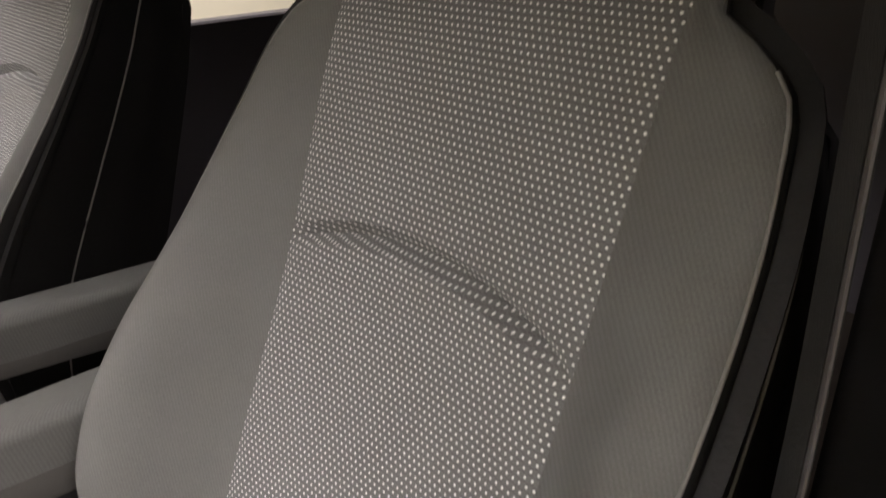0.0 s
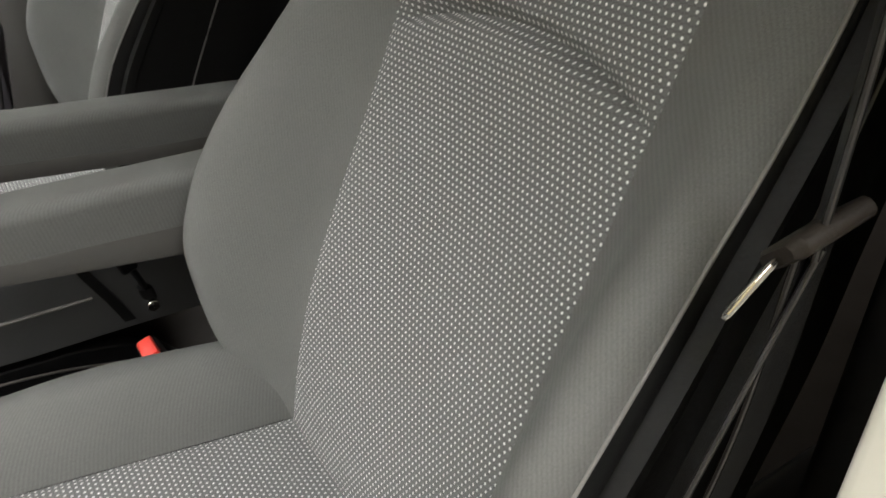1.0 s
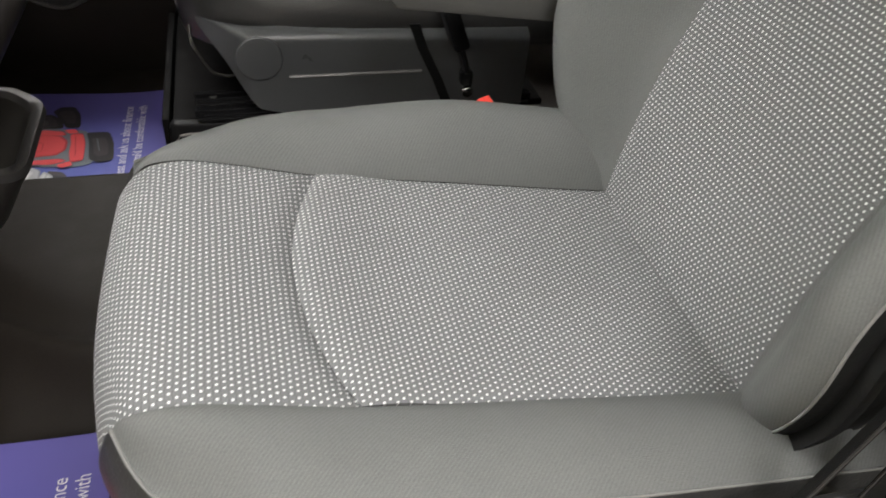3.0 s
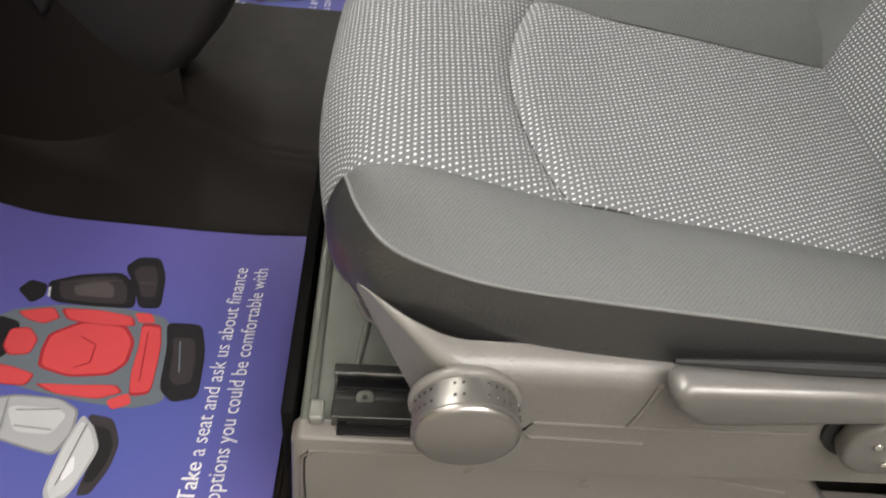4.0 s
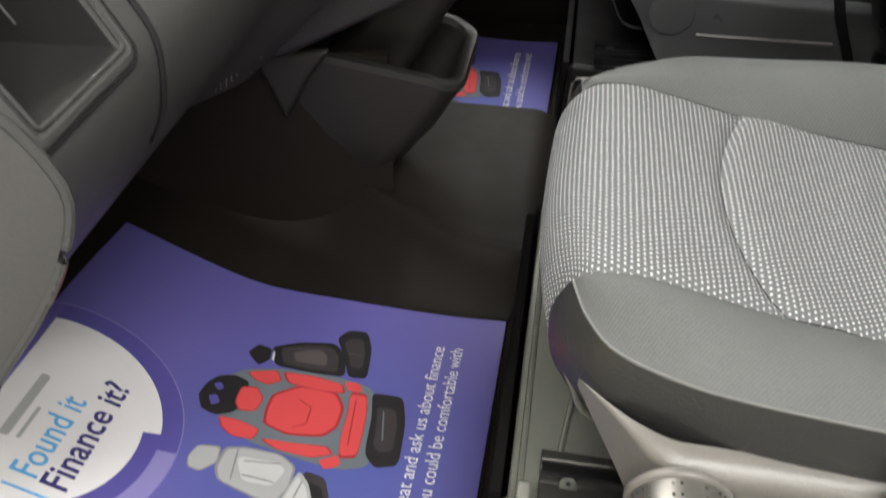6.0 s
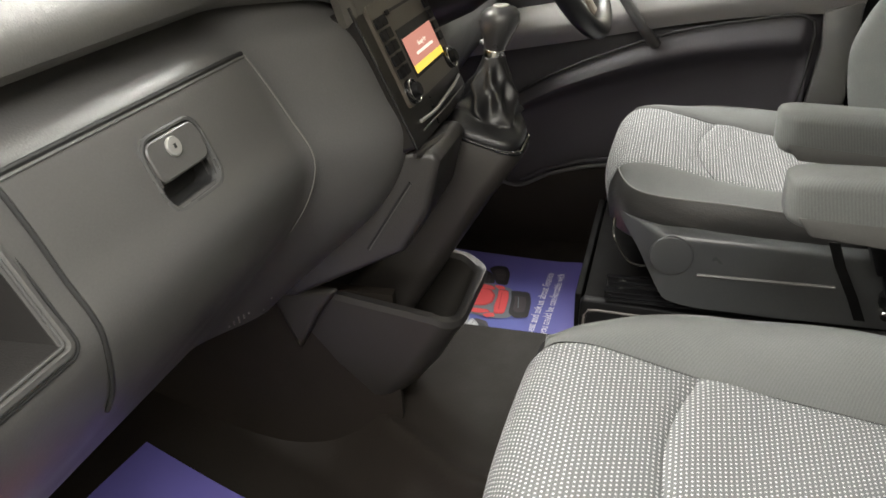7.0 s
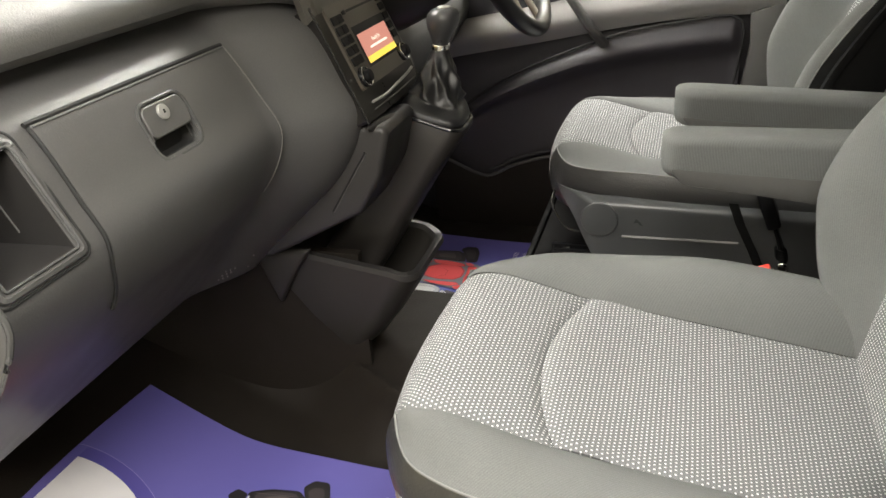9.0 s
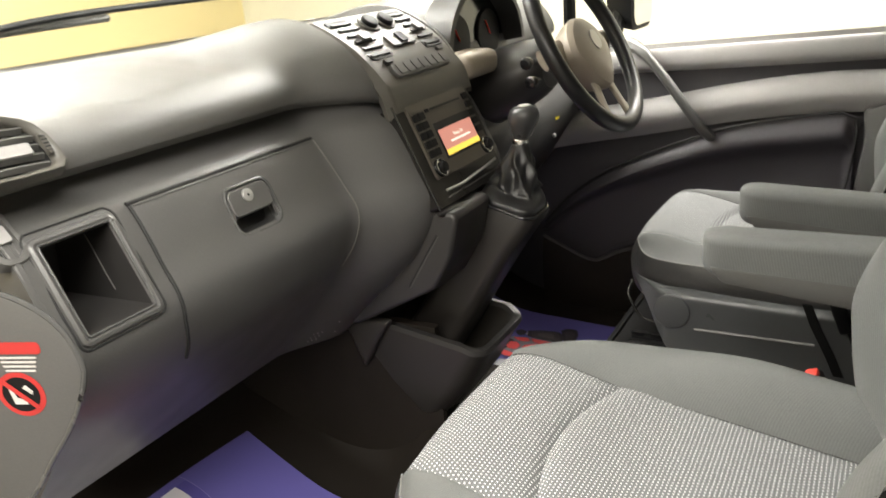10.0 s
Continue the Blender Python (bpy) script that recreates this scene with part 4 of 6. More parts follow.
        patch_of("darkred", [(0.29, 0.287), (0.245, 0.288), (0.203, 0.282), (0.196, 0.267), (0.229, 0.265), (0.277, 0.269)])
        patch_of("red", [(0.286, 0.286), (0.244, 0.287), (0.206, 0.282), (0.199, 0.268), (0.23, 0.266), (0.274, 0.27)])
        patch_of("darkred", [(0.346, 0.2), (0.319, 0.2), (0.286, 0.19), (0.291, 0.174), (0.318, 0.174), (0.337, 0.184)])
        patch_of("red", [(0.344, 0.199), (0.319, 0.199), (0.288, 0.19), (0.293, 0.175), (0.318, 0.175), (0.335, 0.185)])
        patch_of("darkred", [(0.285, 0.178), (0.239, 0.179), (0.196, 0.183), (0.185, 0.173), (0.21, 0.162), (0.258, 0.166)])
        patch_of("red", [(0.28, 0.178), (0.238, 0.179), (0.198, 0.182), (0.188, 0.173), (0.212, 0.163), (0.255, 0.166)])
        patch_of("darkred", [(0.19, 0.272), (0.167, 0.272), (0.159, 0.238), (0.155, 0.173), (0.178, 0.168), (0.184, 0.202), (0.185, 0.237)])
        patch_of("red", [(0.189, 0.268), (0.167, 0.268), (0.16, 0.237), (0.156, 0.177), (0.178, 0.172), (0.184, 0.204), (0.184, 0.236)])
        patch_of("red", [(0.203, 0.287), (0.183, 0.288), (0.174, 0.274), (0.193, 0.272)])
        patch_of("red", [(0.201, 0.161), (0.179, 0.173), (0.172, 0.159), (0.191, 0.149)])

    def stroke(ink_name, a0, b0, a1, b1, wide):
        card(ink_name, (a0 + a1) / 2, (b0 + b1) / 2, math.hypot(a1 - a0, b1 - b0), wide, math.degrees(math.atan2(b1 - b0, a1 - a0)), 0.0048)

    black_seat()
    grey_seat()
    racing_seat()
    # stitching and folds of the printed seats
    stroke("seam", 0.302, 0.156, 0.296, 0.114, 0.0016)
    stroke("seam", 0.289, 0.142, 0.244, 0.146, 0.0014)
    stroke("seam", 0.285, 0.123, 0.244, 0.12, 0.0014)
    stroke("seam", 0.211, 0.129, 0.22, 0.057, 0.0014)
    stroke("dusk", 0.303, 0.326, 0.23, 0.336, 0.0014)
    stroke("dusk", 0.21, 0.335, 0.187, 0.335, 0.0014)
    stroke("darkred", 0.248, 0.201, 0.232, 0.209, 0.0014)
    stroke("darkred", 0.232, 0.209, 0.233, 0.235, 0.0014)
    stroke("darkred", 0.233, 0.235, 0.253, 0.245, 0.0012)
    stroke("darkred", 0.179, 0.258, 0.171, 0.188, 0.0016)
    stroke("slate", 0.139, 0.248, 0.13, 0.203, 0.002)
    end = line_of_text("Take", 0.080, 0.0468, 0.026, "white", 0.0, 0.045, 0.0016)
    line_of_text("Take", 0.080, 0.046, 0.026, "white", 0.0, 0.045, 0.0015)
    line_of_text("a seat and ask us about finance", 0.080, end + 0.007, 0.026, "white", 0.0, 0.374 - end - 0.007, 0.0015)
    line_of_text("options you could be comfortable with", 0.0535, 0.046, 0.026, "white", 0.0, 0.328, 0.0015)
    return mat


paper_mat("passenger_floor_mat", -0.09, 0.002, "violet printed paper mat with seat pictures on rubber floor")
paper_mat("driver_floor_mat", -0.065, 0.915, "violet printed paper mat with seat pictures on driver floor")

# ---- dashboard ----
FACE = [(-0.438, 0.802), (-0.432, 0.778), (-0.408, 0.757), (-0.374, 0.735), (-0.352, 0.70), (-0.332, 0.655), (-0.312, 0.61), (-0.322, 0.56), (-0.35, 0.51), (-0.40, 0.45), (-0.46, 0.38), (-0.53, 0.31)]
FACE_LINE = spline(FACE, 81)


def face_offset(y):
    return 0.088 * smooth(0.435, 0.575, y) * smooth(0.98, 0.82, y)


def face_u(z):
    """How far down the face's line (0 to 1) a height lies."""
    for k in range(80):
        a, b = FACE_LINE[k][1], FACE_LINE[k + 1][1]
        if a >= z >= b:
            return (k + (a - z) / max(1e-9, a - b)) / 80
    return 0.0 if z > FACE_LINE[0][1] else 1.0


def face_at(u, y, proud=0.0):
    k = min(79.999, max(0, u * 80))
    i = int(k)
    p = FACE_LINE[i].lerp(FACE_LINE[i + 1], k - i)
    d = (FACE_LINE[min(80, i + 2)] - FACE_LINE[max(0, i - 2)]).normalized()
    x = p[0] + face_offset(y) * (1 - 0.3 * smooth(0.5, 0.35, p[1]))
    return Vector((x - d[1] * proud, y, p[1] + d[0] * proud))


dash = thing("dashboard", "dark grey grained plastic van dashboard", "dashboard")
CUB = (-0.050, 0.046, face_u(0.722), face_u(0.622))


WELL = (face_u(0.704), face_u(0.648))


def in_cubby(u, v):
    y = -0.083 + 1.623 * v
    return (CUB[0] < y < CUB[1] and CUB[2] < u < CUB[3]) or (0.222 < y < 0.302 and WELL[0] < u < WELL[1])


part("dash_face", sheet(lambda u, v: face_at(u, -0.083 + 1.623 * v), 60, 170, 0.008, away=(-1, 0, 0), hole=in_cubby), M["dash"], dash)


def patch(y0, y1, z0, z1, proud, nu=16, nv=16, thick=0.006, y_of=None):
    u0, u1 = face_u(z0), face_u(z1)

    def fn(u, v):
        y = y0 + (y1 - y0) * v
        if y_of:
            y = y_of(u, v)
        return face_at(u0 + (u1 - u0) * u, y, proud)
    return sheet(fn, nu, nv, thick, away=(-1, 0, 0.0))


def face_line(points, radius, proud=0.001):
    return tube([face_at(face_u(z), y, proud) for y, z in points], radius, 8, up=(1, 0, 0.42))


# glove box
GB_R = [(0.730, 0.443), (0.70, 0.447), (0.65, 0.454), (0.60, 0.456), (0.55, 0.450), (0.508, 0.436)]


def gb_y(u, v):
    z = 0.730 + (0.520 - 0.730) * u
    right = curve([(-a, b) for a, b in GB_R], -z)
    left = 0.084 + 0.012 * smooth(0.60, 0.52, z)
    return left + (right - left) * v


LU0, LU1 = face_u(0.730), face_u(0.520)


def lid_point(u, v):
    return face_at(LU0 + (LU1 - LU0) * u, gb_y(u, v), 0.004)


def lid_hole(u, v):
    p = lid_point(u, v)
    return abs(p.y - 0.262) < 0.041 and abs(p.z - 0.676) < 0.028


lid = part("glove_box_lid", sheet(lid_point, 66, 90, 0.012, away=(-1, 0, 0), hole=lid_hole), M["dash"], dash, "closed grained glove box lid")
part("lid_gap", face_line([(gb_y(k / 24, 1.0) + 0.001, 0.730 - 0.210 * k / 24) for k in range(25)], 0.0014, 0.0036), M["knob"], lid)
part("lid_gap", face_line([(gb_y(k / 24, 0.0) - 0.002, 0.730 - 0.210 * k / 24) for k in range(25)], 0.0022, 0.002), M["hollow"], lid)
part("lid_gap", face_line([(0.08 + 0.365 * k / 24, 0.7325) for k in range(25)], 0.003, 0.002), M["hollow"], lid)
part("lid_edge", face_line([(0.086 + 0.357 * k / 24, 0.728) for k in range(25)], 0.0010, 0.0045), M["dashtop"], lid)
# latch in a rounded well
CY, CZ = 0.262, 0.676


def latch_ring(w, h, r, proud, dz=0.0):
    return [face_at(face_u(CZ), CY, proud) + Vector((-0.40 * (b + dz), a, b + dz)) for a, b in round_rect(w, h, r, 6)]


part("latch_rim", loft([latch_ring(0.096, 0.072, 0.020, -0.003), latch_ring(0.095, 0.071, 0.020, 0.0048), latch_ring(0.091, 0.067, 0.019, 0.0060), latch_ring(0.087, 0.063, 0.018, 0.0055), latch_ring(0.082, 0.058, 0.016, -0.004)], closed_ends=False), M["satin"], lid, "rounded rim of the latch well")
well = part("latch_well", loft([latch_ring(0.070, 0.040, 0.012, -0.020), latch_ring(0.078, 0.054, 0.014, -0.014), latch_ring(0.083, 0.059, 0.016, -0.002)], closed_ends=False), M["hollow"], lid)
part("well_floor", loft([latch_ring(0.072, 0.042, 0.012, -0.022), latch_ring(0.072, 0.042, 0.012, -0.019)]), M["hollow"], lid)
latch = part("latch", loft([latch_ring(0.079, 0.036, 0.010, -0.001, 0.0115), latch_ring(0.079, 0.036, 0.010, 0.0045, 0.0115), latch_ring(0.076, 0.033, 0.009, 0.006, 0.0115)]), M["dash"], lid, "flat black pull latch")
lp = face_at(face_u(CZ), CY - 0.005, 0.0075) + Vector((-0.0068, 0, 0.017))
LT = Matrix.Translation(lp) @ Matrix.Rotation(radians(68), 4, "Y")
lock = part("lock", disc(0.0095, 0.004, LT, 0.001, 28), M["lockface"], latch, "bright round key lock")
slot = rounded_box(0.0045, 0.0032, 0.001, 0.0002, 1, (0, 0, 0.0021))
slot.transform(LT)
part("key_slot", slot, M["hollow"], lock)
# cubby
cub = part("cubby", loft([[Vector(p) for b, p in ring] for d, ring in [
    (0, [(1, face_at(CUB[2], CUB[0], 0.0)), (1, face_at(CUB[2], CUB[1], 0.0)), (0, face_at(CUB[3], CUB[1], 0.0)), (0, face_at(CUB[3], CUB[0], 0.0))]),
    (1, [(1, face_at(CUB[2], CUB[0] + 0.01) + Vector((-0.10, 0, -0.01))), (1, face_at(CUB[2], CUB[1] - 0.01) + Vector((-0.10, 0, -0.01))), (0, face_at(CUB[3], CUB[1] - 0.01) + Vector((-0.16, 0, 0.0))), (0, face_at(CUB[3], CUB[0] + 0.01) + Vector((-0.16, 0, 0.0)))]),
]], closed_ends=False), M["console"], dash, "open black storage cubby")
bk = bmesh.new()
bk.faces.new([bk.verts.new(p) for p in (face_at(CUB[2], CUB[0]) + Vector((-0.10, 0.005, -0.01)), face_at(CUB[2], CUB[1]) + Vector((-0.10, 0, -0.01)), face_at(CUB[3], CUB[1]) + Vector((-0.16, 0, 0)), face_at(CUB[3], CUB[0]) + Vector((-0.16, 0, 0)))])
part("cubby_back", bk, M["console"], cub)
part("cubby_seam", tube([face_at(face_u(z), 0.0415, 0.0) + Vector((-0.055, 0, 0)) for z in (0.715, 0.69, 0.66, 0.635)], 0.0010, 6), M["dashtop"], cub, "pale moulding seam")


def rim_path(y0, y1, z0, z1, r):
    pts = []
    for a, b in round_rect(y1 - y0, z0 - z1, r, 8):
        pts.append(((y0 + y1) / 2 + a, (z0 + z1) / 2 + b))
    return pts + pts[:1]


part("cubby_frame", face_line(rim_path(-0.055, 0.051, 0.728, 0.616, 0.006), 0.0060, -0.001), M["dash"], cub)
part("frame_bead", face_line(rim_path(-0.050, 0.046, 0.723, 0.621, 0.004), 0.0016, 0.0042), M["satin"], cub)
part("frame_groove", face_line(rim_path(-0.062, 0.060, 0.738, 0.607, 0.012), 0.0016, 0.0), M["hollow"], cub)

# soft top
PADP = [(-0.440, 0.780), (-0.412, 0.779), (-0.399, 0.782), (-0.391, 0.789), (-0.389, 0.799), (-0.394, 0.813), (-0.409, 0.831), (-0.44, 0.850), (-0.55, 0.876), (-0.72, 0.884), (-0.95, 0.86)]
PAD_L = spline(PADP, 61)


def dash_pad(u, v):
    y = -0.092 + 1.652 * v
    k = min(59.999, u * 60)
    i = int(k)
    p = PAD_L[i].lerp(PAD_L[i + 1], k - i)
    hump = 0.041 * smooth(0.36, 0.555, y) * smooth(0.08, 0.34, u) * smooth(0.64, 0.36, u)
    hump -= 0.060 * smooth(0.560, 0.576, y) * smooth(0.846, 0.832, y) * smooth(0.02, 0.16, u) * smooth(0.80, 0.62, u)
    return Vector((p[0] + face_offset(y) * smooth(0.9, 0.1, u), y, p[1] + hump - 0.010 * smooth(0.45, 0.6, y) * smooth(0.3, 0.0, u)))


part("dash_top", sheet(dash_pad, 60, 90, 0.006), M["dashtop"], dash, "grey soft-grained dash top")

# end cap with warning label
CAP_TURN = radians(20)
CAP = [(0.150, 0.712), (0.070, 0.696), (0.033, 0.677), (0.012, 0.655), (0.001, 0.630), (-0.002, 0.606), (0.014, 0.566), (0.036, 0.532), (0.066, 0.495), (0.106, 0.445), (0.170, 0.400), (0.250, 0.42), (0.26, 0.66)]
CAP_AT = Matrix.Translation((-0.285, -0.080, 0)) @ Matrix.Rotation(CAP_TURN, 4, "Z")
cap_bm = extrude_profile([(-p[0], p[1]) for p in spline(CAP, 60)], -0.010, "y", 0.0, 0.003, 2)
cap_bm.transform(CAP_AT)
cap = part("end_cap", cap_bm, M["dash"], dash, "rounded dash end cap")
part("cap_bead", tube([CAP_AT @ Vector((-p[0] + 0.0015, -0.007, p[1])) for p in spline(CAP[:11], 50)], 0.0032, 8), M["satin"], cap)
part("end_wall", extrude_profile([(-0.40, 0.765), (-0.36, 0.72), (-0.325, 0.64), (-0.312, 0.60), (-0.33, 0.54), (-0.42, 0.43), (-0.52, 0.33), (-0.90, 0.36), (-0.92, 0.84)], 0.01, "y", -0.082, 0.002, 1), M["dash"], dash)
label = thing("warning_label", "red and white airbag warning sticker on dash end", "sticker", tuple(CAP_AT @ Vector((-0.077, -0.0105, 0.579))))
label.rotation_euler = (0, 0, CAP_TURN)


M["label_red"] = material("printed_label_red", (0.42, 0.028, 0.026), 0.45, stain=0.05)
M["tab_yellow"] = material("yellow_tab_plastic", (0.55, 0.42, 0.02), 0.4, stain=0.05)
M["label_white"] = material("printed_label_white", (0.50, 0.48, 0.46), 0.45, stain=0.05)


def flat(points, mat, name, lift):
    bm = bmesh.new()
    vs = [bm.verts.new((a, -lift, b)) for a, b in points]
    f = bm.faces.new(vs)
    ex = bmesh.ops.extrude_face_region(bm, geom=[f])
    for v in [g for g in ex["geom"] if isinstance(g, bmesh.types.BMVert)]:
        v.co.y += 0.0004
    return part(name, bm, mat, label)


ring_pts = [(0.029 * math.cos(a), 0.027 * math.sin(a)) for a in [2 * math.pi * k / 40 for k in range(40)]]
flat(ring_pts, M["label_red"], "red_ring", 0.0004)
flat([(a * 0.78, b * 0.78) for a, b in ring_pts], M["black"], "dark_disc", 0.0009)
flat([(-0.014, 0.010), (-0.010, 0.012), (-0.006, -0.004), (0.006, -0.006), (0.006, -0.012), (-0.010, -0.012)], M["label_white"], "pictogram", 0.0013)
flat([(0.004, 0.008), (0.014, 0.0), (0.016, 0.004), (0.008, 0.012)], M["label_white"], "pictogram", 0.0013)
flat([(-0.020, 0.014), (-0.016, 0.018), (0.020, -0.014), (0.016, -0.018)], M["label_red"], "red_slash", 0.0017)
flat([(a * 1.0 + 0.006, b + 0.056) for a, b in round_rect(0.066, 0.014, 0.005, 4)], M["label_red"], "red_bar", 0.0004)
for k in range(4):
    flat([(a + 0.008, b + 0.0445 - 0.0052 * k) for a, b in round_rect(0.046 - 0.003 * k, 0.0024, 0.001, 2)], M["label_white"], "text_bar", 0.0004)

# small yellow release tab and white cap on the knee panel
tab = part("release_tab", rounded_box(0.006, 0.030, 0.014, 0.002, 2, (-0.318, 1.372, 0.580)), M["tab_yellow"], dash, "yellow release tab")
part("tab_cap", disc(0.006, 0.008, Matrix.Translation((-0.318, 1.352, 0.536)) @ Matrix.Rotation(radians(90), 4, "Y"), 0.002, 16), M["label_white"], tab, "small pale cap")
# side air vent


def louvre_vent(name, o, ax, ay, w, h, slats, title):
    """An air vent: a frame, dark well, slats and a tab. o: centre; ax, ay: unit axes of its face."""
    v = thing(name, title, "air vent")
    n = Vector(ax).cross(Vector(ay)).normalized()
    o, ax, ay = Vector(o), Vector(ax).normalized(), Vector(ay).normalized()

    def at(a, b, d):
        return o + ax * a + ay * b + n * d
    part("well", loft([[at(a, b, d) for a, b in round_rect(w, h, 0.012, 4)] for d in (-0.012, 0.002)]), M["hollow"], v)
    part("frame", loft([[at(a, b, d) for a, b in round_rect(w + e, h + e, 0.014, 4)] for e, d in ((0.018, -0.006), (0.014, 0.006), (0.004, 0.007), (0.0, 0.001))], closed_ends=False), M["dashtop"], v)
    for k in range(slats):
        b = -h / 2 + h * (k + 0.5) / slats
        part("slat", loft([[at(-w / 2 + 0.003, b + q, d) for q, d in ((-0.0024, 0.002), (0.0006, 0.006), (0.0022, 0.005), (-0.0008, 0.001))], [at(w / 2 - 0.003, b + q, d) for q, d in ((-0.0024, 0.002), (0.0006, 0.006), (0.0022, 0.005), (-0.0008, 0.001))]]), M["dashtop"], v)
    part("tab", loft([[at(a, b, d) for a, b in round_rect(0.022, h / slats * 1.3, 0.003, 3)] for d in (0.003, 0.011)]), M["doorgrey"], v)
    return v


LEAF = [(-0.075, 0.036), (-0.030, 0.036), (0.0, 0.034), (0.020, 0.031), (0.036, 0.025), (0.047, 0.016), (0.054, 0.003), (0.058, -0.016), (0.058, -0.032), (0.050, -0.041), (0.0, -0.044), (-0.075, -0.044)]


def leaf_vent(name, o, ax, ay, title):
    """The pod at the dash end: a leaf-shaped rim round a dark well, bowed slats, a tab and a thumb wheel."""
    v = thing(name, title, "air vent")
    o, ax, ay = Vector(o), Vector(ax).normalized(), Vector(ay).normalized()
    n = ax.cross(ay).normalized()

    def at(a, b, d):
        return o + ax * a + ay * b + n * d

    def ring(k, d):
        return [at(-0.008 + (a + 0.008) * k, -0.006 + (b + 0.006) * k, d) for a, b in LEAF]
    part("well", loft([ring(0.84, -0.016), ring(0.84, -0.004)]), M["hollow"], v)
    part("rim", loft([ring(1.05, -0.012), ring(1.03, 0.002), ring(0.99, 0.007), ring(0.90, 0.006), ring(0.83, 0.001), ring(0.82, -0.010)], closed_ends=False), M["stack"], v, "pale grey moulded rim", sharp=60)
    for k in range(6):
        b = -0.032 + 0.0115 * k
        right = 0.040 - 0.55 * max(0.0, b - 0.002)
        rows = []
        for i in range(7):
            a = -0.066 + (right + 0.066) * i / 6
            bow = 0.003 * (1 - (2 * i / 6 - 1) ** 2)
            rows.append([at(a, b + q, d + bow) for q, d in ((-0.0030, -0.003), (0.0012, 0.003), (0.0034, 0.002), (-0.0006, -0.005))])
        part("slat", loft(rows), M["dashtop"], v)
    part("tab", loft([[at(0.004 + a * e, -0.012 + b * e, d) for a, b in round_rect(0.046, 0.015, 0.003, 3)] for e, d in ((1.0, 0.002), (1.0, 0.007), (0.9, 0.009))]), M["doorgrey"], v, "pale grey direction tab")
    wheel_pts = [(0.0445 - 0.004 * math.cos(t), -0.010 + 0.013 * math.sin(t)) for t in [2 * math.pi * i / 20 for i in range(20)]]
    wheel_bm = loft([[at(a, b, d) for a, b in wheel_pts] for d in (0.003, 0.009)])
    tw = part("thumb_wheel", wheel_bm, M["stack"], v)
    for i in range(5):
        b = -0.019 + 0.0045 * i
        part("ridge", tube([at(0.041, b, 0.0092), at(0.048, b, 0.0092)], 0.0009, 6), M["hollow"], tw)
    return v


leaf_vent("side_air_vent", (-0.385, -0.045, 0.836), (0, 1, -0.05), (-0.55, 0, 0.83), "grey leaf-shaped louvred air vent in dash top")
louvre_vent("demister_vent", (-0.386, -0.075, 0.740), (0.66, 0, -0.75), (0, 1, 0), 0.058, 0.024, 2, "small black slotted demister vent at dash end")

# ---- centre stack: vents, knobs and buttons over the radio ----
HV_A, HV_B = Vector((-0.290, 0, 0.795)), Vector((-0.429, 0, 0.903))


def on_hvac(y, f, d=0.0):
    """f: 0 at the lower edge to 1 at the upper; d: proud."""
    up = HV_B - HV_A
    n = Vector((up.z, 0, -up.x)).normalized()
    p = HV_A + up * f + n * (d + 0.012 * math.sin(math.pi * f))
    return Vector((p.x, y, p.z))


def hvac_slab(y0, y1, f0, f1, d0, d1, r=0.2):
    cy, cf = (y0 + y1) / 2, (f0 + f1) / 2
    w, h = y1 - y0, (f1 - f0) * 0.176
    ring = round_rect(w, h, min(w, h) * r, 4)
    return loft([[on_hvac(cy + a, cf + b / 0.176, d) for a, b in ring] for d in (d0, d1)])


stack = thing("heater_panel", "grey heater panel with vents, knobs and buttons", "control panel")


def heater_face(u, v):
    """Slightly domed panel whose sides and foot roll down into the dash."""
    f = -0.22 + 1.24 * u
    sides = 0.014 * (1 - smooth(0.0, 0.05, v)) + 0.014 * (1 - smooth(1.0, 0.95, v))
    return on_hvac(0.552 + 0.296 * v, f, -0.022 * (1 - smooth(-0.3, 0.02, f)) - sides)


part("panel", sheet(heater_face, 28, 60, 0.016, away=(-1, 0, -1)), M["stack"], stack)
part("button_bar", hvac_slab(0.605, 0.795, 0.04, 0.20, 0.0, 0.006, 0.45), M["dash"], stack)
for k in range(7):
    part("button", hvac_slab(0.618 + 0.025 * k, 0.638 + 0.025 * k, 0.06, 0.18, 0.005, 0.008), M["dash"], stack)
for y0, y1 in ((0.583, 0.650), (0.762, 0.824)):
    part("vent_well", hvac_slab(y0, y1, 0.30, 0.96, 0.0, 0.002, 0.1), M["black"], stack)
    for k in range(6):
        part("slat", hvac_slab(y0 + 0.004, y1 - 0.004, 0.335 + 0.105 * k, 0.366 + 0.105 * k, 0.001, 0.004, 0.3), M["console"], stack)
    part("vent_tab", hvac_slab(y0 + 0.02, y1 - 0.02, 0.54, 0.64, 0.004, 0.010), M["dashtop"], stack)
    part("vent_wheel", hvac_slab(y0 + 0.02, y1 - 0.02, 0.22, 0.27, 0.0, 0.006, 0.45), M["console"], stack)
for y in (0.682, 0.732):
    c = on_hvac(y, 0.80, 0.003)
    up = (HV_B - HV_A).normalized()
    n = Vector((up.z, 0, -up.x))
    turn = Matrix.Translation(c) @ n.to_track_quat("Z", "Y").to_matrix().to_4x4()
    k = part("knob_cup", disc(0.023, 0.006, turn, 0.002, 28), M["stack"], stack)
    part("knob", disc(0.0165, 0.011, turn @ Matrix.Translation((0, 0, 0.005)), 0.003, 28), M["black"], k, "round black control knob")
part("hazard_block", hvac_slab(0.668, 0.748, 0.40, 0.56, 0.0, 0.005), M["stack"], stack)
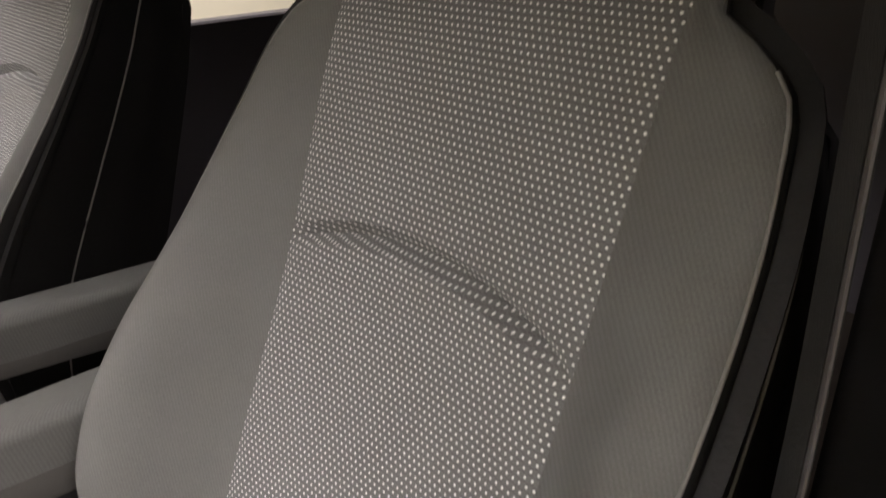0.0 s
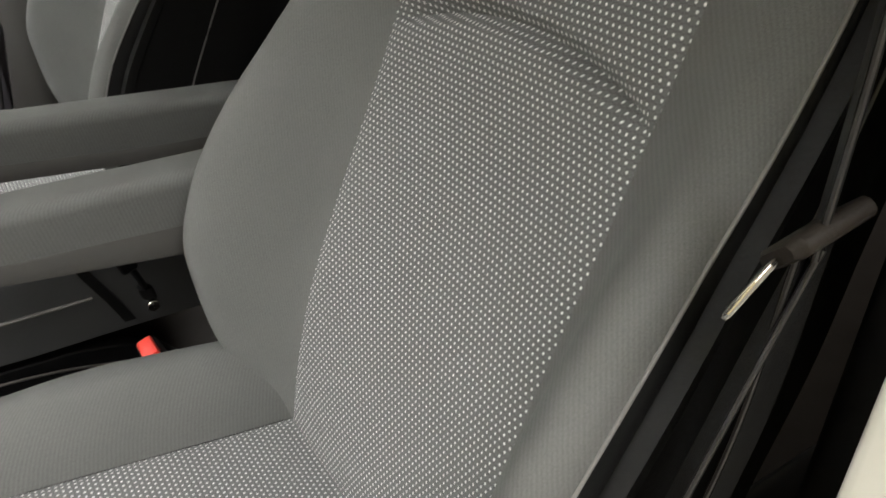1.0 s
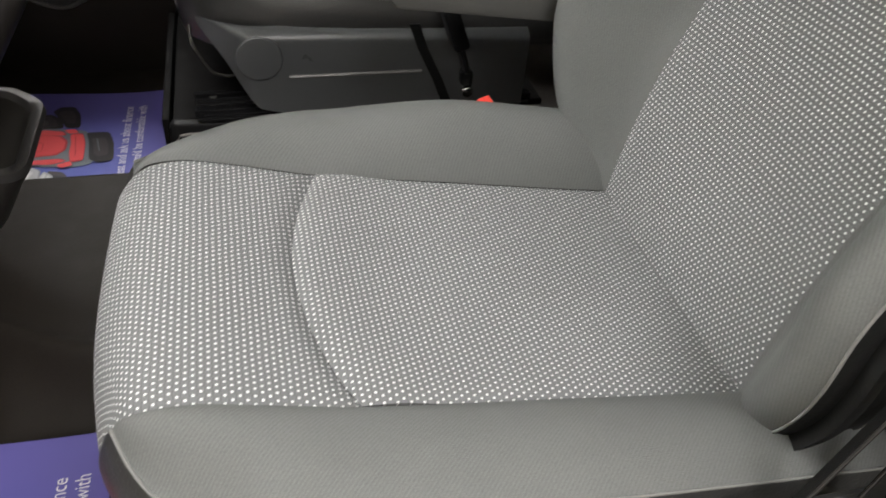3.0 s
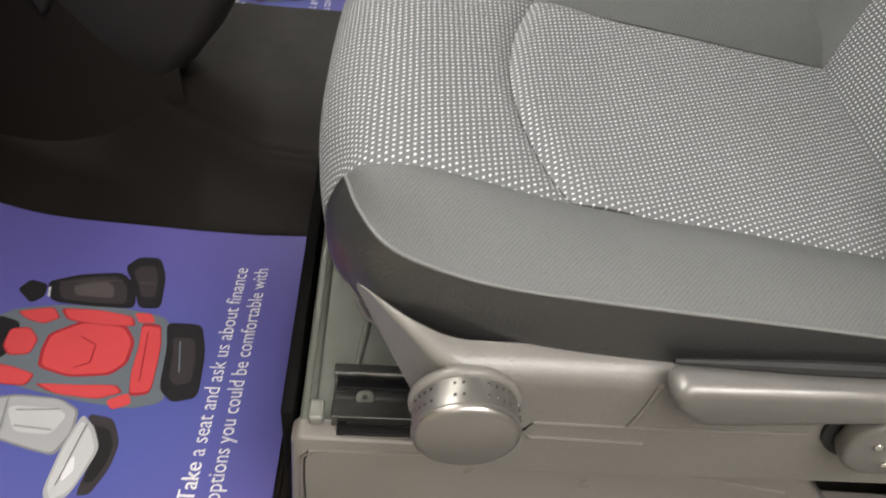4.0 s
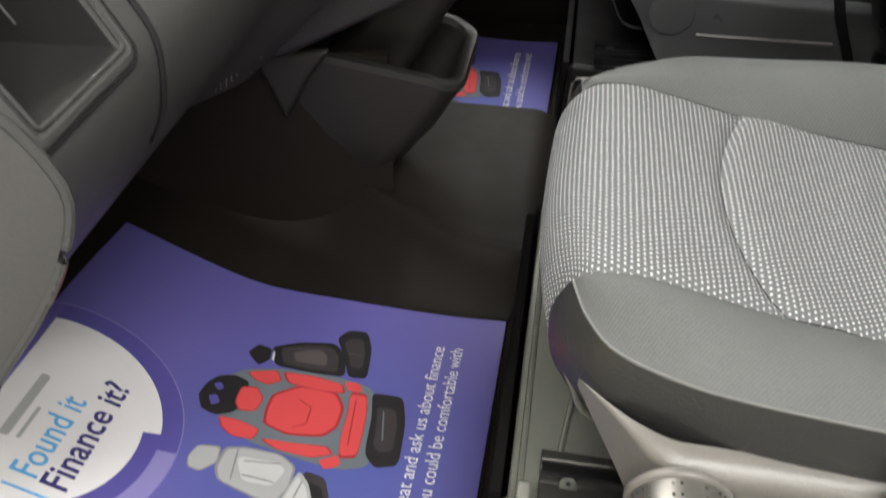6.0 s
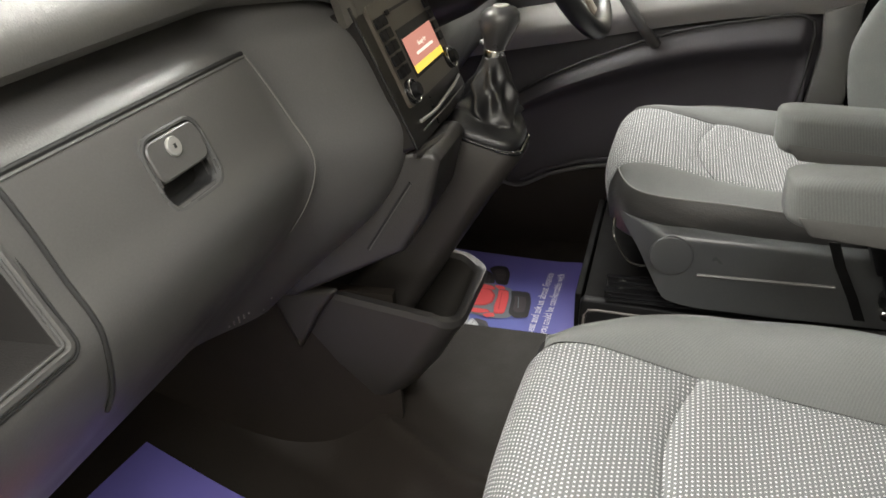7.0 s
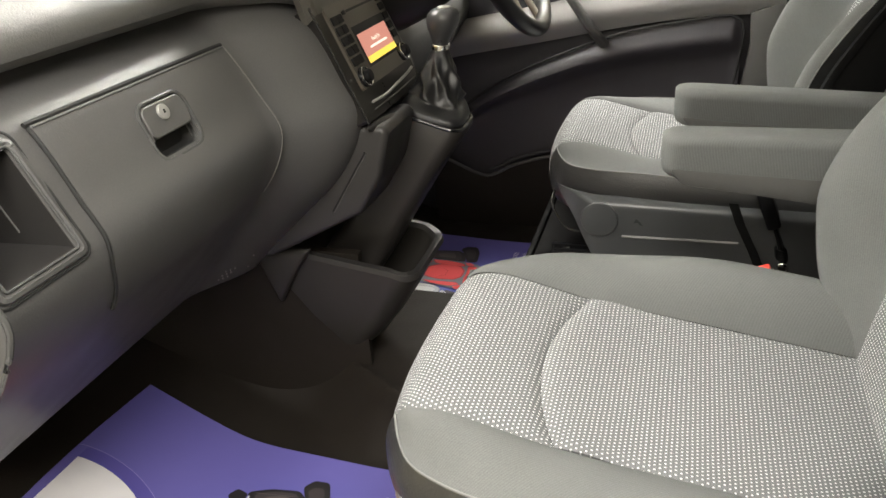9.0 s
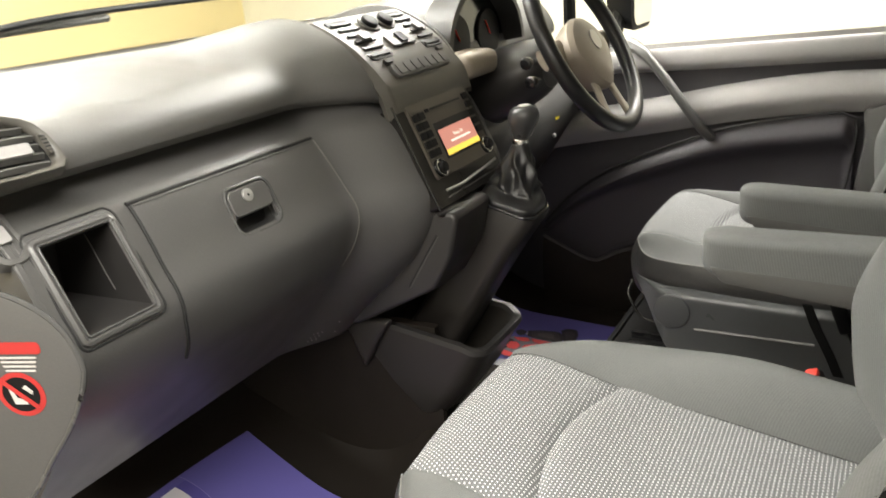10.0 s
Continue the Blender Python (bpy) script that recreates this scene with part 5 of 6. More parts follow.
part("hazard_button", hvac_slab(0.700, 0.722, 0.42, 0.56, 0.004, 0.008), M["black"], stack)

# ---- radio ----
RAD_A, RAD_B = Vector((-0.287, 0, 0.760)), Vector((-0.212, 0, 0.586))


def on_radio(a, b, d=0.0):
    """a: y in metres; b: 0 at the top to 1 at the bottom; d: proud of the face."""
    down = RAD_B - RAD_A
    n = Vector((-down.z, 0, down.x)).normalized()
    p = RAD_A + down * b + n * d
    return Vector((p.x, a, p.z))


def radio_slab(a0, a1, b0, b1, d0, d1, r=0.0):
    if not r:
        return loft([[on_radio(a0, b0, d), on_radio(a1, b0, d), on_radio(a1, b1, d), on_radio(a0, b1, d)] for d in (d0, d1)])
    w, h = a1 - a0, (b1 - b0) * 0.1887
    return loft([[on_radio((a0 + a1) / 2 + p, (b0 + b1) / 2 - q / 0.1887, d) for p, q in round_rect(w, h, r, 4)] for d in (d0, d1)])


def radio_dial(a, b, radius, depth, d):
    down = (RAD_B - RAD_A).normalized()
    n = Vector((-down.z, 0, down.x))
    return disc(radius, depth, Matrix.Translation(on_radio(a, b, d)) @ n.to_track_quat("Z", "Y").to_matrix().to_4x4(), 0.0015, 32)


radio = thing("radio", "black double-height car radio with lit screen", "car radio")
part("surround", radio_slab(0.560, 0.815, -0.01, 1.0, -0.05, 0.004, 0.008), M["radio"], radio)
part("surround_edge", tube([on_radio(0.5595, b / 20, 0.003) for b in range(21)], 0.0018, 6), M["gloss"], radio)
face = part("faceplate", radio_slab(0.588, 0.798, 0.04, 0.755, 0.0, 0.009, 0.006), M["radioface"], radio)
for k in range(5):
    for side in (0, 1):
        a = 0.593 + 0.0185 * side
        part("key", radio_slab(a, a + 0.017, 0.135 + 0.088 * k, 0.205 + 0.088 * k, 0.008, 0.0125, 0.002), M["black"], radio)
    part("key", radio_slab(0.776, 0.793, 0.10 + 0.088 * k, 0.165 + 0.088 * k, 0.008, 0.0125, 0.002), M["black"], radio)
part("disc_slot", radio_slab(0.655, 0.765, 0.125, 0.145, 0.008, 0.0098), M["hollow"], radio)
part("eject_key", radio_slab(0.638, 0.648, 0.12, 0.155, 0.008, 0.011, 0.001), M["black"], radio)
part("screen_well", radio_slab(0.644, 0.776, 0.27, 0.625, 0.008, 0.0096), M["hollow"], radio)


def glow(name, colour, strength):
    m = bpy.data.materials.new(name)
    m.use_nodes = True
    b = m.node_tree.nodes["Principled BSDF"]
    b.inputs["Base Color"].default_value = (0.02, 0.015, 0.015, 1)
    b.inputs["Emission Color"].default_value = (*colour, 1)
    b.inputs["Emission Strength"].default_value = strength
    return m


M["screen"] = glow("screen_red_brown", (0.50, 0.205, 0.155), 1.0)
M["screen_bar"] = glow("screen_yellow", (0.92, 0.62, 0.09), 1.0)
M["screen_text"] = glow("screen_white", (0.95, 0.80, 0.65), 1.0)
part("screen", radio_slab(0.650, 0.770, 0.345, 0.60, 0.006, 0.0104), M["screen"], radio, "lit red-brown display")
part("screen_bar", radio_slab(0.650, 0.770, 0.545, 0.60, 0.009, 0.0109), M["screen_bar"], radio, "yellow menu bar on display")


def radio_text(body, a, b, size):
    me = text_outline(body, size, 0.0002)
    for v in me.vertices:
        v.co = on_radio(a + v.co.x, b - v.co.y / 0.1887, 0.0112)
    me.materials.append(M["screen_text"])
    ob = new("lettering", me)
    ob.parent = radio


radio_text("Ready for", 0.692, 0.445, 0.009)
part("text_bar", radio_slab(0.676, 0.748, 0.475, 0.495, 0.0104, 0.0110, 0.001), M["screen_text"], radio)
for a in (0.606, 0.782):
    k = part("volume_ring", radio_dial(a, 0.665, 0.0165, 0.010, 0.010), M["gloss"], radio)
    part("ring_edge", tube([on_radio(a + 0.0150 * math.cos(t), 0.665 + 0.0150 * math.sin(t) / 0.1887, 0.0155) for t in [2 * math.pi * i / 28 for i in range(29)]], 0.0009, 6), M["chrome"], k)
    part("volume_knob", radio_dial(a, 0.665, 0.0095, 0.022, 0.012), M["black"], k)
part("tray_lip", tube(spline([on_radio(0.602, 0.872, 0.006), on_radio(0.65, 0.885, 0.010), on_radio(0.70, 0.868, 0.011), on_radio(0.76, 0.850, 0.010), on_radio(0.80, 0.835, 0.006)], 20), 0.0024, 8), M["silver"], radio)
part("tray_seam", tube([on_radio(0.60, 0.935, 0.005), on_radio(0.70, 0.935, 0.007), on_radio(0.80, 0.925, 0.005)], 0.0012, 6), M["dashtop"], radio)

# ---- lower console, gear lever, bin ----
console = thing("lower_console", "dark plastic console below the radio", "console")
prof = [(-0.190, 0.580), (-0.185, 0.568), (-0.204, 0.495), (-0.244, 0.43), (-0.33, 0.385), (-0.425, 0.335), (-0.56, 0.325), (-0.48, 0.583)]
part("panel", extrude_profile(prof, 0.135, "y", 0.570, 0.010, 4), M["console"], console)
part("panel_slot", tube([(-0.227, 0.5695, 0.537), (-0.262, 0.5695, 0.484), (-0.296, 0.5695, 0.432)], 0.0016, 6), M["hollow"], console)
part("slot_lip", tube([(-0.2245, 0.5695, 0.535), (-0.2595, 0.5695, 0.482), (-0.2935, 0.5695, 0.430)], 0.0010, 6), M["dashtop"], console)
part("tunnel_wall", rounded_box(0.04, 0.26, 0.56, 0.01, 2, (-0.515, 0.755, 0.33)), M["rubber"], console)
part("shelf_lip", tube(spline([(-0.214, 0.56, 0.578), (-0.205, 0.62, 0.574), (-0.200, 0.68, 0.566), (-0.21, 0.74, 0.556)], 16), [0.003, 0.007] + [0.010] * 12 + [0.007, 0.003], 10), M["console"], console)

col = thing("shifter_column", "dark plastic gear shifter housing below radio", "console")
rings = []
for x, y, z, rx, ry in [(-0.36, 0.735, 0.24, 0.056, 0.056), (-0.31, 0.738, 0.31, 0.054, 0.056), (-0.262, 0.743, 0.385, 0.053, 0.055), (-0.205, 0.75, 0.475, 0.054, 0.054), (-0.166, 0.755, 0.536, 0.058, 0.053), (-0.161, 0.756, 0.544, 0.055, 0.050)]:
    rings.append([(x + a, y + b, z - 0.30 * a) for a, b in round_rect(2 * rx, 2 * ry, 0.026, 6)])
part("housing", loft(rings), M["housing"], col)

gear = thing("gear_lever", "black leather gear lever with silver collar", "gear lever", (-0.166, 0.753, 0.540))


def fold(z, a):
    """Gathered leather: slanting creases, deepest half way up."""
    w = smooth(0.012, 0.03, z) * smooth(0.108, 0.06, z)
    g = math.sin(3 * a + 46 * z + 0.6)
    return w * (0.0050 * (1 - 2 * abs(g)) + 0.0022 * math.sin(8 * a - 60 * z) + 0.0030 * math.sin(2 * a + 1.0))


BOOT = [(-0.010, 0.050), (0.002, 0.053), (0.010, 0.051), (0.018, 0.045), (0.023, 0.038), (0.030, 0.040), (0.040, 0.038), (0.055, 0.033), (0.070, 0.029), (0.085, 0.024), (0.098, 0.0185), (0.108, 0.016)]
boot_rings = []
for k in range(45):
    z = -0.010 + 0.118 * k / 44
    r = curve(BOOT, z)
    f = k / 44
    ring = []
    for i in range(64):
        a = 2 * math.pi * i / 64
        sq = (abs(math.cos(a)) ** 4 + abs(math.sin(a)) ** 4) ** -0.25
        r = curve(BOOT, z) * (1 + (sq - 1) * smooth(0.045, 0.012, z))
        dip = 0.006 * math.sin(2 * a + 0.5) * smooth(0.005, 0.02, z) * smooth(0.05, 0.025, z)
        ring.append(((r * 1.05 + fold(z, a)) * math.cos(a) + 0.003 * f, 0.046 * f + (r * 0.92 + fold(z, a)) * math.sin(a), z + 0.012 * (1 - f) ** 2 + dip - 0.30 * r * math.cos(a) * (1 - f)))
    boot_rings.append(ring)
boot = part("boot", loft(boot_rings), M["leather"], gear, "creased black leather boot", sharp=60)
rim_pts = round_rect(0.114, 0.104, 0.022, 6)
part("boot_rim", tube([(a, b, 0.006 - 0.30 * a) for a, b in rim_pts + rim_pts[:1]], 0.0032, 8), M["gloss"], boot)
part("collar", disc(0.0155, 0.016, Matrix.Translation((0.003, 0.047, 0.110)) @ Matrix.Rotation(radians(6), 4, "Y"), 0.002, 28), M["chrome"], gear, "bright metal collar")
kn = [(0.116, 0.0145, 0.0145), (0.124, 0.0165, 0.0160), (0.134, 0.0205, 0.019), (0.146, 0.0265, 0.0235), (0.158, 0.0295, 0.0255), (0.168, 0.0285, 0.0240), (0.175, 0.0220, 0.0190), (0.179, 0.010, 0.009)]
part("gear_knob", loft([[(0.003 + 0.16 * (z - 0.112) + rx * math.cos(a), 0.047 + 0.08 * (z - 0.112) + ry * math.sin(a), z) for a in [2 * math.pi * i / 28 for i in range(28)]] for z, rx, ry in kn]), M["knobleather"], gear, "black leather gear knob")
part("knob_seam", tube(spline([(0.021, 0.056, 0.120), (0.029, 0.063, 0.138), (0.038, 0.064, 0.156), (0.030, 0.061, 0.175)], 14), 0.0008, 6), M["dashtop"], gear)
part("knob_badge", disc(0.012, 0.004, Matrix.Translation((0.013, 0.052, 0.178)), 0.001, 24), M["silver"], gear)

bin_ = thing("storage_bin", "open black plastic storage bin on centre tunnel", "storage bin")


def bin_ring(x0, x1, y0, y1, r, zf):
    cx, cy = (x0 + x1) / 2, (y0 + y1) / 2
    return [(cx + a, cy + b, zf(cx + a)) for a, b in round_rect(x1 - x0, y1 - y0, r, 8)]


def rim_z(x):
    return 0.336 - 0.046 * smooth(-0.30, -0.18, x)


bin_rings = [
    bin_ring(-0.46, -0.31, 0.635, 0.79, 0.04, lambda x: 0.105),
    bin_ring(-0.47, -0.275, 0.622, 0.80, 0.05, lambda x: 0.125 + 0.15 * max(0, x + 0.36)),
    bin_ring(-0.48, -0.225, 0.614, 0.81, 0.05, lambda x: 0.19 + 0.10 * max(0, x + 0.33)),
    bin_ring(-0.48, -0.195, 0.609, 0.818, 0.045, lambda x: 0.255),
    bin_ring(-0.48, -0.178, 0.606, 0.822, 0.042, lambda x: rim_z(x) - 0.010),
    bin_ring(-0.48, -0.180, 0.608, 0.820, 0.040, rim_z),
    bin_ring(-0.47, -0.192, 0.620, 0.808, 0.034, lambda x: rim_z(x) - 0.001),
    bin_ring(-0.47, -0.198, 0.624, 0.804, 0.032, lambda x: rim_z(x) - 0.012),
    bin_ring(-0.46, -0.235, 0.632, 0.796, 0.030, lambda x: 0.19),
    bin_ring(-0.45, -0.27, 0.640, 0.788, 0.030, lambda x: 0.14),
    bin_ring(-0.38, -0.33, 0.690, 0.740, 0.020, lambda x: 0.138),
]
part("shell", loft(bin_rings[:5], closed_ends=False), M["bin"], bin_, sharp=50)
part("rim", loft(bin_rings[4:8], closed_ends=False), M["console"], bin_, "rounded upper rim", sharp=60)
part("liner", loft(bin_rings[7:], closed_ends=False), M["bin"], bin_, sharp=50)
cover = thing("tunnel_cover", "dark moulded tunnel side cover beside footwell", "trim panel")
part("cover", sheet(lambda u, v: Vector((-0.95 + 0.66 * v, 0.545 + 0.085 * v - 0.07 * u * (1 - v), 0.37 - 0.05 * v - 0.40 * u)), 16, 16, 0.02, away=(0, 1, 0)), M["rubber"], cover)
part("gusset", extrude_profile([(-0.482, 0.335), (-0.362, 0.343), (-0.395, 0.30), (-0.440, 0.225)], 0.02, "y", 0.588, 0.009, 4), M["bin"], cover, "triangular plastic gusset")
for k in range(11):
    hy, hz = (0.492 + 0.007 * (k % 3), 0.326 + 0.009 * (k // 3)) if k < 9 else (0.524 + 0.012 * (k - 9), 0.362 - 0.03 * (k - 9))
    part("vent_hole", disc(0.0017, 0.0016, Matrix.Translation(face_at(face_u(hz), hy, 0.0008)) @ Matrix.Rotation(radians(120), 4, "Y"), 0, 8), M["silver"], cover)

# ---- steering wheel and binnacle ----
wheel = thing("steering_wheel", "black leather steering wheel with beige-grey hub", "steering wheel", (-0.12, 1.055, 0.80))
TILT = Matrix.Rotation(radians(62), 4, "Y")
rim = part("rim", tube([TILT @ Vector((0.186 * math.cos(a), 0.186 * math.sin(a), 0)) for a in [2 * math.pi * i / 72 for i in range(73)]], 0.0165, 14, up=TILT @ Vector((0, 0, 1))), M["leather"], wheel)
hub_rings = []
for d, k in ((-0.055, 0.75), (-0.02, 0.95), (0.0, 1.0), (0.012, 0.93), (0.020, 0.75), (0.023, 0.4)):
    hub_rings.append([TILT @ Vector((0.024 + k * (0.074 * math.cos(a) + 0.006 * math.cos(3 * a)), -0.008 + 0.084 * k * math.sin(a) * (1 - 0.22 * math.cos(a)), d)) for a in [2 * math.pi * i / 36 for i in range(36)]])
hub = part("hub", loft(hub_rings), M["hub"], wheel, "grey padded hub")
part("badge", loft([[TILT @ Vector((0.004 + 0.021 * math.cos(a), -0.008 + 0.021 * math.sin(a), d)) for a in [2 * math.pi * i / 28 for i in range(28)]] for d in (0.018, 0.026)]), M["silver"], hub, "round silver badge")
for s in (-1, 1):
    spoke = [TILT @ Vector((0.0, s * (0.075 + 0.11 * k / 6), -0.022 - 0.006 * math.sin(k / 6 * 3))) for k in range(7)]
    part("spoke", tube(spoke, [0.030, 0.028, 0.025, 0.022, 0.020, 0.020, 0.022], 12, flat=0.35, up=TILT @ Vector((0, 0, 1))), M["hub"], wheel)
    low = [TILT @ Vector((0.05 + 0.13 * k / 6, s * (0.03 + 0.03 * k / 6), -0.010)) for k in range(7)]
    part("spoke", tube(low, [0.016, 0.015, 0.013, 0.012, 0.012, 0.013, 0.015], 10, flat=0.5, up=TILT @ Vector((0, 0, 1))), M["spoke"], wheel, "pale lower spoke")
shroud = thing("column_shroud", "black plastic steering column cover with stalks", "steering column")
part("shroud", loft([[(x + 0.0, 1.055 + w * math.cos(a), z + h * math.sin(a)) for a in [2 * math.pi * i / 24 for i in range(24)]] for x, z, w, h in ((-0.36, 0.70, 0.090, 0.085), (-0.26, 0.735, 0.088, 0.075), (-0.215, 0.752, 0.074, 0.062), (-0.195, 0.76, 0.060, 0.050))]), M["console"], shroud)
for z, y, l in ((0.775, 0.985, 0.075), (0.735, 0.99, 0.06)):
    st = part("stalk", tube([(-0.20, y, z), (-0.195, y - l * 0.6, z + 0.004), (-0.19, y - l, z + 0.006)], [0.006, 0.007, 0.011], 10), M["black"], shroud)
    part("stalk_end", disc(0.0125, 0.018, Matrix.Translation((-0.19, y - l, z + 0.006)) @ Matrix.Rotation(radians(90), 4, "X"), 0.004, 20), M["gloss"], st)
binn = thing("instrument_hood", "dark hooded instrument binnacle behind wheel", "instrument cluster")
part("hood", sheet(lambda u, v: Vector((-0.42 + 0.075 * u, 1.07 + 0.185 * math.cos(math.pi * (1 - v)), 0.79 + 0.145 * math.sin(math.pi * v) + 0.010 * u)), 10, 30, 0.014, away=(0, 0, -1)), M["console"], binn)
part("cluster_face", loft([[(-0.405 + d, 1.07 + 0.175 * math.cos(a), 0.795 + 0.128 * math.sin(a) * (1 if math.sin(a) > 0 else 0.3)) for a in [2 * math.pi * i / 32 for i in range(32)]] for d in (0, 0.01)]), M["gloss"], binn)
for y in (1.005, 1.155):
    part("dial", disc(0.055, 0.008, Matrix.Translation((-0.392, y, 0.82)) @ Matrix.Rotation(radians(90), 4, "Y"), 0.002, 32), M["black"], binn)
    part("needle", tube([(-0.386, y, 0.82), (-0.386, y - 0.02, 0.85)], 0.002, 6), M["red"], binn)
part("dash_shelf", rounded_box(0.085, 0.13, 0.05, 0.018, 3, (-0.315, 0.898, 0.785)), M["hub"], binn)

# ---- driver's door ----
door = thing("door_1", "closed grey and black plastic driver door with pull handle", "car door", kind="structure")
DY = 1.56
part("door_card", extrude_profile([(-0.78, -0.06), (0.44, -0.06), (0.46, 0.20), (0.47, 0.69), (-0.60, 0.65), (-0.75, 0.5)], 0.05, "y", DY - 0.015, 0.01, 2), M["doordark"], door)
SHELF = [(-0.62, 0.50), (-0.35, 0.553), (-0.11, 0.592), (0.10, 0.628), (0.29, 0.650), (0.46, 0.655)]


def door_skin(u, v):
    """The upper half of the card: belt roll, dark hollow, bright shelf and the arm panel below it."""
    x = -0.62 + 1.08 * u
    s = curve(SHELF, x)
    top = 0.744 + 0.04 * (x - 0.41)
    prof = [(0.0, top - 0.003, 0.03), (0.06, top, 0.004), (0.10, top - 0.004, -0.014), (0.28, top - 0.045, -0.024), (0.36, top - 0.066, 0.010), (0.52, s + 0.012, 0.012), (0.60, s, -0.030), (0.68, s - 0.022, -0.050), (0.85, s - 0.050, -0.052), (1.0, s - 0.085, -0.030)]
    z = curve([(a, b) for a, b, _ in prof], v)
    y = curve([(a, c) for a, _, c in prof], v)
    return Vector((x, DY - 0.012 + y, z))


skin = part("upper_skin", sheet(door_skin, 40, 44, 0.012, away=(0, 1, 0)), M["doorgrey"], door, "light grey grained upper door panel")
ARCH = [(-0.42, 0.24), (-0.32, 0.34), (-0.20, 0.415), (-0.05, 0.480), (0.10, 0.530), (0.25, 0.556), (0.345, 0.566), (0.372, 0.548), (0.372, 0.50), (0.360, 0.40), (0.350, 0.33)]
arch_line = [(a.x, a.y) for a in (Vector((p[0], p[1], 0)) for p in spline([(a, b) for a, b in ARCH], 40))]
ARCH_TOP = ARCH[:7] + [(0.358, 0.560), (0.366, 0.545), (0.371, 0.520)]
part("arch_groove", tube([(a, DY - 0.058, b + 0.003) for a, b in arch_line], 0.0034, 8), M["hollow"], door)


def arch_point(u, v):
    """Flat lower panel that rolls out towards the arch above it."""
    x = -0.42 + 0.791 * (1 - (1 - u) ** 1.5)
    roll = curve([(0.0, 0.0), (0.60, 0.012), (0.80, 0.006), (0.87, -0.016), (0.91, -0.020), (0.97, -0.006), (1.0, 0.0)], v)
    return Vector((x, DY - 0.052 + roll * smooth(0.371, 0.345, x), 0.10 + (curve(ARCH_TOP, x) - 0.10) * v))


part("arch_panel", sheet(arch_point, 60, 40, 0.01, away=(0, 1, 0)), M["doordark"], door, "dark recessed lower door panel")
part("rear_panel", extrude_profile([(0.375, 0.10), (0.45, 0.10), (0.46, 0.60), (0.385, 0.575), (0.39, 0.50), (0.372, 0.35)], 0.02, "y", DY - 0.060, 0.006, 2), M["dash"], door)
part("pull_handle", tube(spline([(-0.17, DY - 0.03, 0.742), (-0.12, DY - 0.075, 0.722), (-0.05, DY - 0.095, 0.645), (0.02, DY - 0.092, 0.545), (0.045, DY - 0.060, 0.505)], 24), [0.020] * 3 + [0.017] * 3 + [0.0145] * 14 + [0.015] * 4, 12, flat=0.8), M["dash"], door, "diagonal grey pull handle")
POCKET = [(-0.42, 0.205), (-0.36, 0.178), (-0.30, 0.150), (-0.265, 0.143), (-0.235, 0.154), (-0.19, 0.178), (-0.083, 0.207), (0.10, 0.222), (0.33, 0.225)]


def pocket_point(u, v):
    x = -0.42 + 0.75 * u
    return Vector((x, DY - 0.075 - 0.02 * math.sin(math.pi * v), -0.03 + (curve(POCKET, x) + 0.03) * v))


pk = part("door_pocket", sheet(pocket_point, 50, 10, 0.012, away=(0, 1, 0)), M["rubber"], door, "black open door pocket")
part("pocket_rim", tube([pocket_point(k / 50, 1.0) + Vector((0, -0.002, 0.001)) for k in range(51)], 0.0045, 8), M["dash"], pk)
part("pocket_lip", tube([(x, DY - 0.066, curve(POCKET, x) + 0.012) for x in [-0.26 + 0.5 * k / 24 for k in range(25)]], 0.006, 8), M["doordark"], pk)

# mirror outside the far window
mirror = thing("door_mirror", "black-framed exterior door mirror beyond driver window", "mirror")
rr = round_rect(0.20, 0.26, 0.035, 6)
part("mirror_case", loft([[(x, 1.80 + a * s, 0.885 + b * s) for a, b in rr] for x, s in ((-0.30, 0.55), (-0.25, 0.95), (-0.215, 1.0), (-0.212, 0.93))]), M["black"], mirror)
part("mirror_glass", loft([[(x, 1.80 + a * 0.9, 0.885 + b * 0.9) for a, b in rr] for x in (-0.212, -0.209)]), M["chrome"], mirror, "flat mirror glass")
part("mirror_arm", tube([(-0.25, 1.570, 0.69), (-0.26, 1.68, 0.76), (-0.26, 1.78, 0.83)], 0.025, 10), M["black"], mirror)

# ---- B-pillar, seat belt ----


def structure(name, bm, mat, label, category="wall"):
    return tagged(part(name, bm, mat), label, category, kind="structure")


structure("trim_pillar", rounded_box(0.22, 0.072, 1.55, 0.012, 3, (0.770, -0.056, 0.72)), M["pillar"], "black plastic door pillar trim", "pillar")
structure("pillar_near", rounded_box(0.30, 0.112, 1.70, 0.007, 3, (0.680, -0.146, 0.65)), M["paint"], "cream white painted door pillar", "pillar")
structure("trim_lower", rounded_box(0.30, 0.05, 0.50, 0.015, 3, (0.72, 0.012, 0.21)), M["black"], "black plastic lower pillar trim", "pillar")
belt = thing("seat_belt", "black seat belt hanging with bright metal tongue", "seat belt")


def strap(points, width, name, up=(1, 0, 0.2), thick=0.0016):
    pts = spline(points, 30)
    rings = []
    u = Vector(up).normalized()
    for k, p in enumerate(pts):
        d = (pts[min(29, k + 1)] - pts[max(0, k - 1)]).normalized()
        a = (u - d * u.dot(d)).normalized()
        b = d.cross(a)
        rings.append([p + a * width / 2 + b * thick, p - a * width / 2 + b * thick, p - a * width / 2 - b * thick, p + a * width / 2 - b * thick])
    web = part(name, loft(rings), M["belt"], belt)
    # a paler tube down one edge paints the highlight on the webbing
    part("strap_glint", tube([r[1].lerp(r[2], 0.5) for r in rings], 0.0011, 6), M["console"], web, "painted highlight along the strap edge")
    return web


